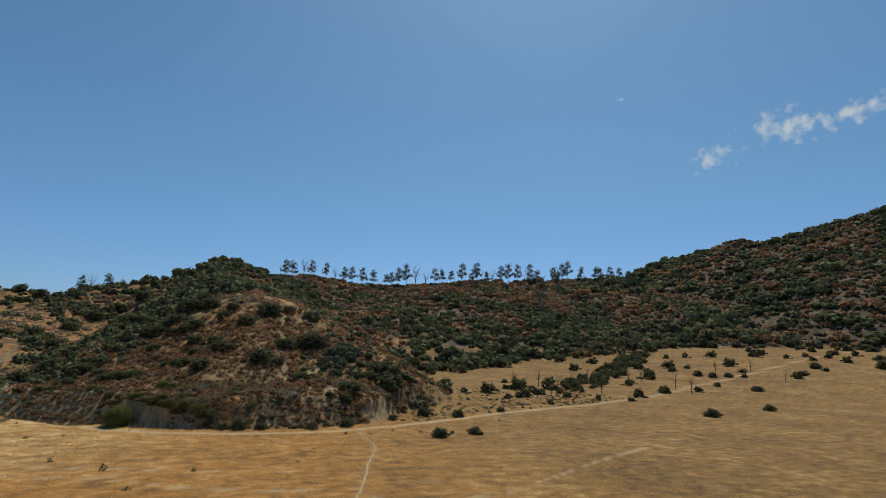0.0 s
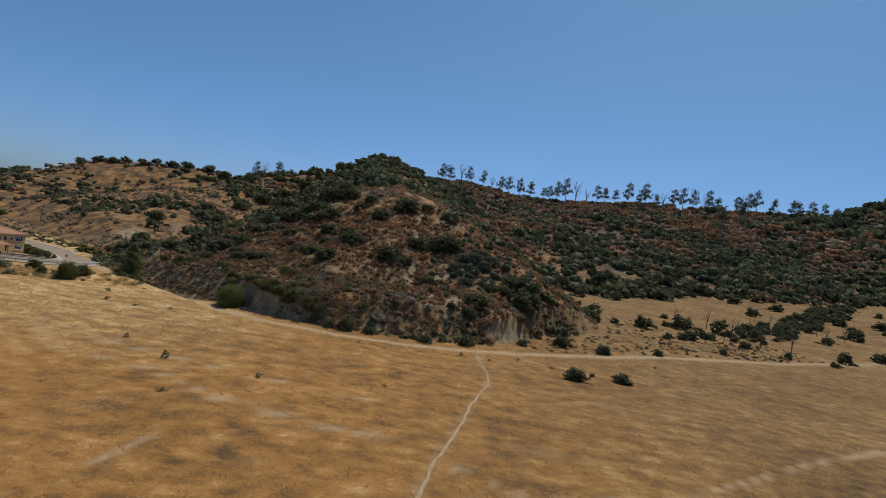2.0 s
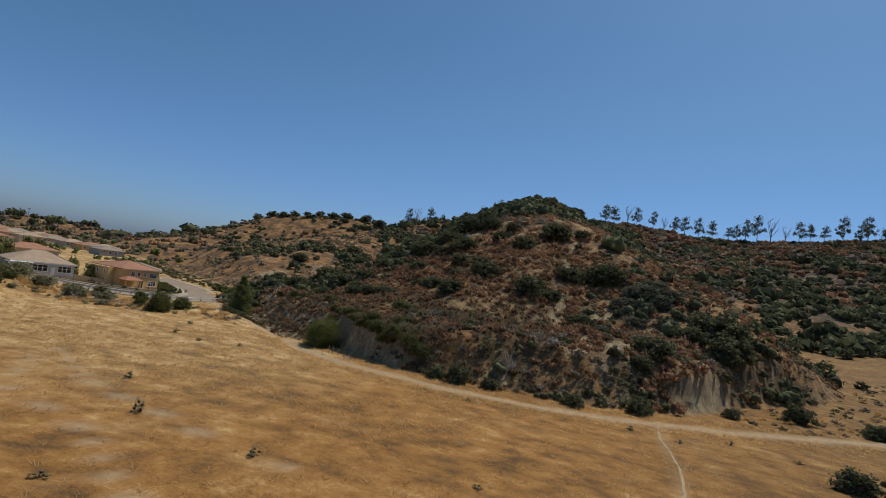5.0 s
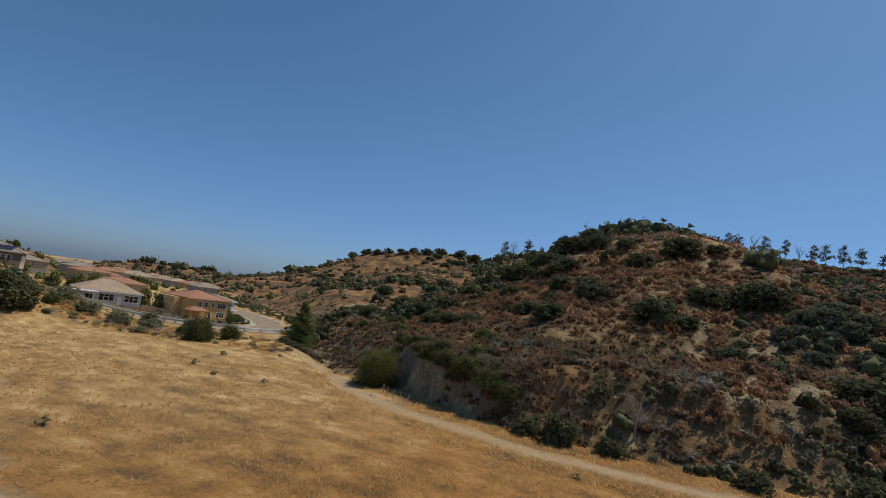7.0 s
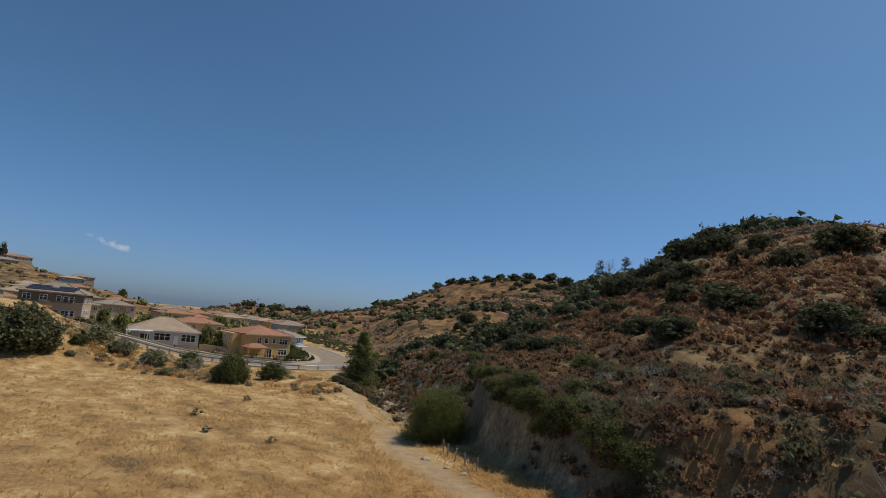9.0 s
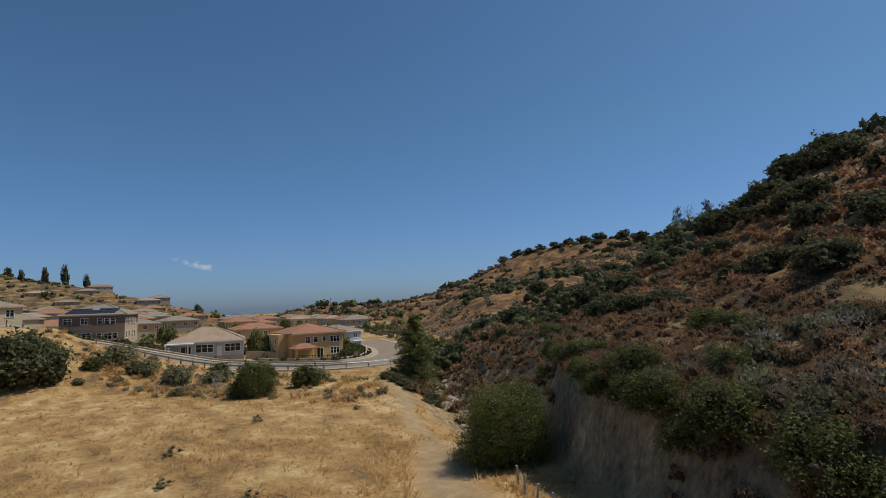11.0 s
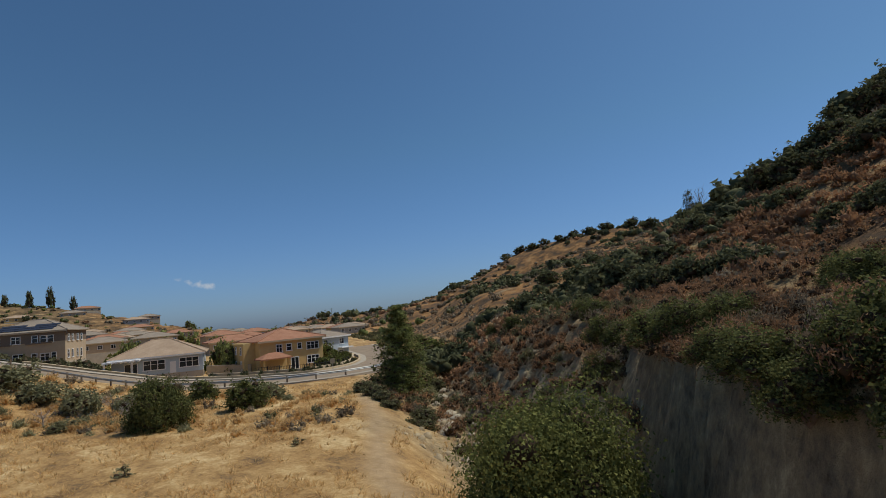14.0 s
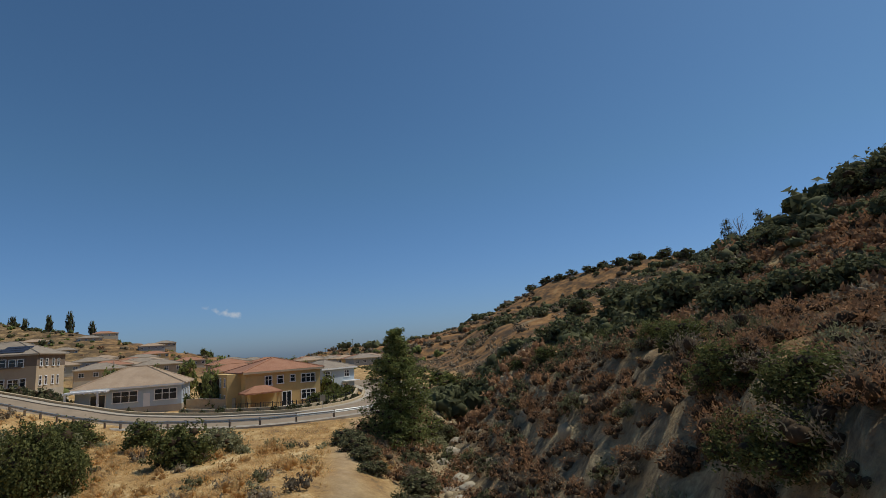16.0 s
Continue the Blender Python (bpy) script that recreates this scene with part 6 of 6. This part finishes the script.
def iron_fence(places, h, label):
    ob, picket = root("iron_fence", label, "fence"), None
    for (p, n), (q, _) in zip(places[:-1], places[1:]):
        z = float(lay(p.x, p.y)) + 0.6
        turn, L = math.degrees(math.atan2(q.y - p.y, q.x - p.x)), (q - p).length
        for zz in (0.12, h - 0.1):
            bar = boxed("fence_rail", M_IRON, ob, 0, L, -0.02, 0.02, zz, zz + 0.05)
            bar.matrix_basis = pose(p.x, p.y, z, 0, 0, turn)
        for k in range(1, int(L / 0.3)):
            if picket is None:
                picket = bar = boxed("picket", M_IRON, ob, -0.014, 0.014, -0.014, 0.014, 0, h)
            else:
                bar = new("picket", picket.data)
                bar.parent = ob
            bar.matrix_basis = pose(p.x, p.y, z, 0, 0, turn) @ pose(k * 0.3, 0, 0)
        post = boxed("fence_post", M_IRON, ob, -0.05, 0.05, -0.05, 0.05, -1.0, h + 0.1)
        post.matrix_basis = pose(p.x, p.y, z, 0, 0, turn)
    return ob


iron_fence(along(road_way, -7.9, 2.4, 34, 92), 1.1, "black iron garden fence behind the tan wall")

# garden planting
P_BALL = bush("garden_shrub", "clipped dark green garden shrub", "bush", M_GREEN, 51, 12, 60, 0.10)
gp = [(p.x, p.y, 0.55 + 0.3 * ((i * 7) % 5) / 4, 1.9) for i, (p, n) in enumerate(along(road_way, -6.8, 3.1, 40, 116))]
set_out(P_BALL, gp, "clipped garden shrubs")
P_HEDGE = bush("hedge_shrub", "loose green hedge shrub before the tan house", "bush", M_OLIVE, 52, 12, 60, 0.10)
set_out(P_HEDGE, [(p.x, p.y, 1.5 + 0.35 * ((i * 5) % 4), 1.6) for i, (p, n) in enumerate(along(road_way, -8.2, 1.9, 124, 158))], "hedge shrubs")
P_SLOPE = bush("ground_cover", "low spreading green ground cover on the bank", "bush", M_OAK, 53, 14, 60, 0.09)
set_out(P_SLOPE, [p for p in [(-117, 207, 2.2, 0.8), (-113.5, 203.5, 2.0, 0.8), (-120, 210.5, 2.4, 0.8), (-123, 215, 2.2, 0.9), (-110.5, 212, 2.4, 0.8), (-108.5, 208, 2.0, 0.7), (-113, 214, 2.6, 0.9), (-116, 219, 3.0, 0.7), (-112, 222, 2.4, 0.7), (-119, 226, 3.0, 0.7), (-114, 229, 2.6, 0.8), (-122, 234, 3.2, 0.8), (-118, 211, 2.2, 0.7), (-110, 217, 1.8, 0.7)] if float(off_line(np.array([p[0]]), np.array([p[1]]), ROAD)[0]) > 8.6], "ground cover on the bank")
P_GTREE = bush("garden_tree", "leafy green garden tree between the houses", "tree", M_PINE, 54, 20, 70, 0.085)
set_out(P_GTREE, [(-138, 195.5, 2.4, 2.3), (-135.5, 198.5, 2.0, 2.4), (-150, 198, 2.2, 2.6), (-156, 172, 1.5, 2.0), (-176, 150, 2.2, 3.2), (-132, 214, 1.9, 2.2), (-178, 186, 2.6, 2.6), (-184, 196, 3.0, 2.2), (-192, 206, 3.0, 2.4), (-230, 200, 3.0, 2.2), (-226, 226, 2.6, 2.2), (-255, 262, 3.0, 2.0), (-285, 276, 3.0, 2.0),
                  (-310, 300, 2.1, 2.0), (-320, 240, 2.1, 2.2), (-365, 285, 2.5, 2.0), (-380, 335, 2.7, 1.9), (-440, 370, 3.7, 1.9), (-460, 390, 4.3, 1.8), (-500, 380, 4.3, 1.9), (-520, 410, 5.0, 1.9), (-560, 390, 5.0, 2.2), (-600, 430, 6.2, 2.2), (-480, 300, 2.9, 2.0), (-425, 275, 2.7, 2.2), (-560, 330, 3.7, 2.0), (-590, 340, 4.3, 2.2), (-640, 400, 6.8, 2.2), (-680, 440, 7.4, 2.0), (-620, 480, 6.8, 2.0), (-560, 460, 5.6, 1.8), (-700, 380, 6.2, 2.4)], "garden trees")
P_CYP = bush("cypress_tree", "narrow dark cypress on the dry hill behind the houses", "tree", M_GREEN, 55, 14, 50, 0.11)
set_out(P_CYP, [(-618, 214, 3.4, 4.4), (-615, 228, 3.4, 5.6), (-608, 244, 3.0, 4.4), (-632, 198, 3.0, 3.4), (-650, 190, 3.2, 3.4)], "cypress trees on the hill")


def palm(seed):
    rng = np.random.RandomState(seed)
    ob = root("palm_tree", "tall thin palm far beyond the houses", "tree")
    bm = bmesh.new()
    tube(bm, [(0, 0, -1), (0.1, 0, 7), (0.0, 0, 14)], [0.35, 0.25, 0.22], 6)
    part("trunk", bm, M_BARK, ob)
    bm = bmesh.new()
    for i in range(16):
        a, up = i * 2.4, 1.2 - 1.9 * (i / 16)
        e = Vector((math.cos(a) * 2.4, math.sin(a) * 2.4, 14 + up))
        m2 = Vector((math.cos(a) * 1.4, math.sin(a) * 1.4, 14.4 + up * 0.8))
        s = Vector((-math.sin(a), math.cos(a), 0)) * 0.35
        v = [bm.verts.new(q) for q in (Vector((0, 0, 14)), m2 - s, e, m2 + s)]
        bm.faces.new(v)
    part("frond", bm, M_PINE, ob)
    return ob


P_PALM = palm(61)
rng_p = np.random.RandomState(62)
set_out(P_PALM, [(-760 - 12 * i + 30 * rng_p.rand(), 395 + 22 * i + 20 * rng_p.rand(), 1.0 + 0.25 * rng_p.rand(), 1.0) for i in range(14)], "palms on the plain")

# leafy shrubs in the gardens and down the bank beside the houses
P_BANK = bush("bank_shrub", "rounded green shrub on the bank inside the bend", "bush", M_OAK, 56, 14, 70, 0.085)
set_out(P_BANK, [(p.x, p.y, 1.1 + 0.5 * ((i * 7) % 5) / 4, 1.25) for i, (p, n) in enumerate(along(road_way, -8.8, 2.3, 26, 58))] + [(p.x, p.y, 1.3 + 0.6 * ((i * 5) % 4) / 3, 1.3) for i, (p, n) in enumerate(along(road_way, -11.2, 3.1, 20, 56))], "shrubs on the bank")
q = np.concatenate([np.array([(-141.5, 191.5), (-138.5, 193.5), (-136.5, 197.0), (-134.5, 194.5), (-140, 197.5), (-143.5, 200), (-146.5, 203), (-138, 201.5)]) + RNG.normal(size=(8, 2)) * 0.5,
                    np.array([(-160, 171), (-157.5, 174.5), (-161.5, 178), (-156, 179.5), (-165.5, 180.5), (-170, 183), (-163, 184), (-175, 188), (-168, 189), (-180, 193)]) + RNG.normal(size=(10, 2)) * 0.6])
scatter("garden_shrubs", NEAR_T, q, 1.3 + 1.0 * RNG.rand(len(q)), 1.0 + 0.5 * RNG.rand(len(q)), RNG.rand(len(q)), M_OAK, "leafy green shrubs in the gardens between the houses", "shrubs", inner=M_OAK)
q = np.stack([-134 + 27 * RNG.rand(46), 206 + 30 * RNG.rand(46)], 1)
q = q[(off_line(q[:, 0], q[:, 1], ROAD) > 8.5) & (q[:, 0] > -132 + 0.3 * (q[:, 1] - 206)) & (np.hypot(q[:, 0] + 131, q[:, 1] - 203) > 8)]
scatter("garden_shrubs", SIDE_T, q, 1.0 + 1.0 * RNG.rand(len(q)), 0.8 + 0.6 * RNG.rand(len(q)), RNG.rand(len(q)), M_OAK, "green shrubs on the bank beside the ochre house", "shrubs")

# lamp post and a parked car between the houses
lamp = root("street_lamp", "tall grey street lamp behind the houses", "lamp", m=pose(-196, 190, float(lay(-196, 190))))
bm = tube(bmesh.new(), [(0, 0, -0.5), (0, 0, 6), (0, 0, 9)], [0.12, 0.09, 0.07], 8)
part("pole", bm, M_STEEL, lamp)
bm = tube(bmesh.new(), [(0, 0, 8.9), (0.9, 0, 9.3), (1.8, 0, 9.3)], [0.06, 0.05, 0.05], 6)
part("arm", bm, M_STEEL, lamp)
boxed("lamp_head", M_STEEL, lamp, 1.6, 2.3, -0.15, 0.15, 9.22, 9.36)


def car(x, y, z, turn):
    ob = root("car", "white parked car beside the garden wall", "car", m=pose(x, y, z, 0, 0, turn))
    bm = bmesh.new()
    prof = [(-2.2, 0.35), (-2.2, 0.85), (-1.5, 0.95), (-0.8, 1.45), (0.9, 1.45), (1.6, 0.98), (2.2, 0.8), (2.2, 0.35)]
    L, R = ([bm.verts.new((a, s * (0.85 if b < 1.2 else 0.68), b)) for a, b in prof] for s in (-1, 1))
    bm.faces.new(L[::-1])
    bm.faces.new(R)
    for i in range(len(prof)):
        j = (i + 1) % len(prof)
        bm.faces.new((L[i], L[j], R[j], R[i]))
    bmesh.ops.recalc_face_normals(bm, faces=bm.faces)
    bmesh.ops.bevel(bm, geom=list(bm.edges), offset=0.06, segments=2, affect="EDGES")
    body = part("body", bm, M_CAR, ob)
    for s in (-0.79, 0.77):
        boxed("side_window", M_GLASS, body, -0.7, 0.8, s, s + 0.02, 1.0, 1.36)
    for a in (-1.35, 1.35):
        for s in (-0.78, 0.78):
            w = part("wheel", tube(bmesh.new(), [(a, s - 0.1, 0.33), (a, s + 0.1, 0.33)], [0.33, 0.33], 14), M_TYRE, ob)
            part("rim", tube(bmesh.new(), [(a, s - 0.115, 0.33), (a, s + 0.115, 0.33)], [0.19, 0.19], 10), M_STEEL, w)
    return ob


car(-166, 182.5, float(lay(-166, 182.5)) + 0.02, 75)

# trees among the far houses
q = strewn(-800, -215, 150, 560, 14)
z = lay(q[:, 0], q[:, 1])
q = q[(RNG.rand(len(q)) < 0.6) & (q[:, 1] < 330 - 0.35 * (q[:, 0] + 215)) & (q[:, 1] > 175)]
for b in BACK:
    q = q[np.hypot(q[:, 0] - b[0] + 5, q[:, 1] - b[1] - 7) > 13]
n = len(q)
scatter("far_garden_trees", SIDE_T, q, (1.6 + 2.0 * RNG.rand(n) + np.clip((-q[:, 0] - 300) / 200, 0, 1.5)) * np.where(lay(q[:, 0], q[:, 1]) > 7, 0.5, 1.0), 1.0 + 0.6 * RNG.rand(n), RNG.rand(n), M_PINE, "green garden trees among the far houses", "trees")


# the far tree line on the plain
q = np.stack([-560 - 330 * RNG.rand(130), 330 + 330 * RNG.rand(130)], 1)
scatter("far_tree_line", MID_T, q, 4.0 + 4.5 * RNG.rand(len(q)), 1.0 + 0.8 * RNG.rand(len(q)), RNG.rand(len(q)), M_GREEN, "dark green trees far out on the plain", "trees")

# small sign on the far side of the road
sign = root("road_sign", "small tan sign on a steel post beside the road", "sign", m=pose(-103.2, 197.4, float(lay(-103.2, 197.4)), 0, 0, 62))
part("post", tube(bmesh.new(), [(0, 0, -0.4), (0, 0, 2.3)], [0.035, 0.035], 6), M_STEEL, sign)
boxed("sign_plate", M_TANWALL, sign, -0.35, 0.35, -0.06, -0.03, 1.5, 2.25)

# remains of a fence at the foot of the sandstone cut
fence = root("wire_fence", "leaning grey timber posts with wire at the cliff foot", "fence")
spots = [(-35.6, 162.6), (-34.2, 161.4), (-32.6, 160.4), (-31.0, 159.8), (-29.4, 159.3)]
for i, (x, y) in enumerate(spots):
    p = boxed("post", M_TWIG, fence, -0.06, 0.06, -0.06, 0.06, -0.4, 1.15)
    p.matrix_basis = pose(x, y, float(lay(x, y)), 4 - 3 * i, 5 * (i % 3) - 4, 30)
for (x0, y0), (x1, y1) in zip(spots[:-1], spots[1:]):
    for h in (0.45, 0.95):
        part("wire", tube(bmesh.new(), [(x0, y0, float(lay(x0, y0)) + h), (x1, y1, float(lay(x1, y1)) + h)], [0.012, 0.012], 4), M_STEEL, fence)
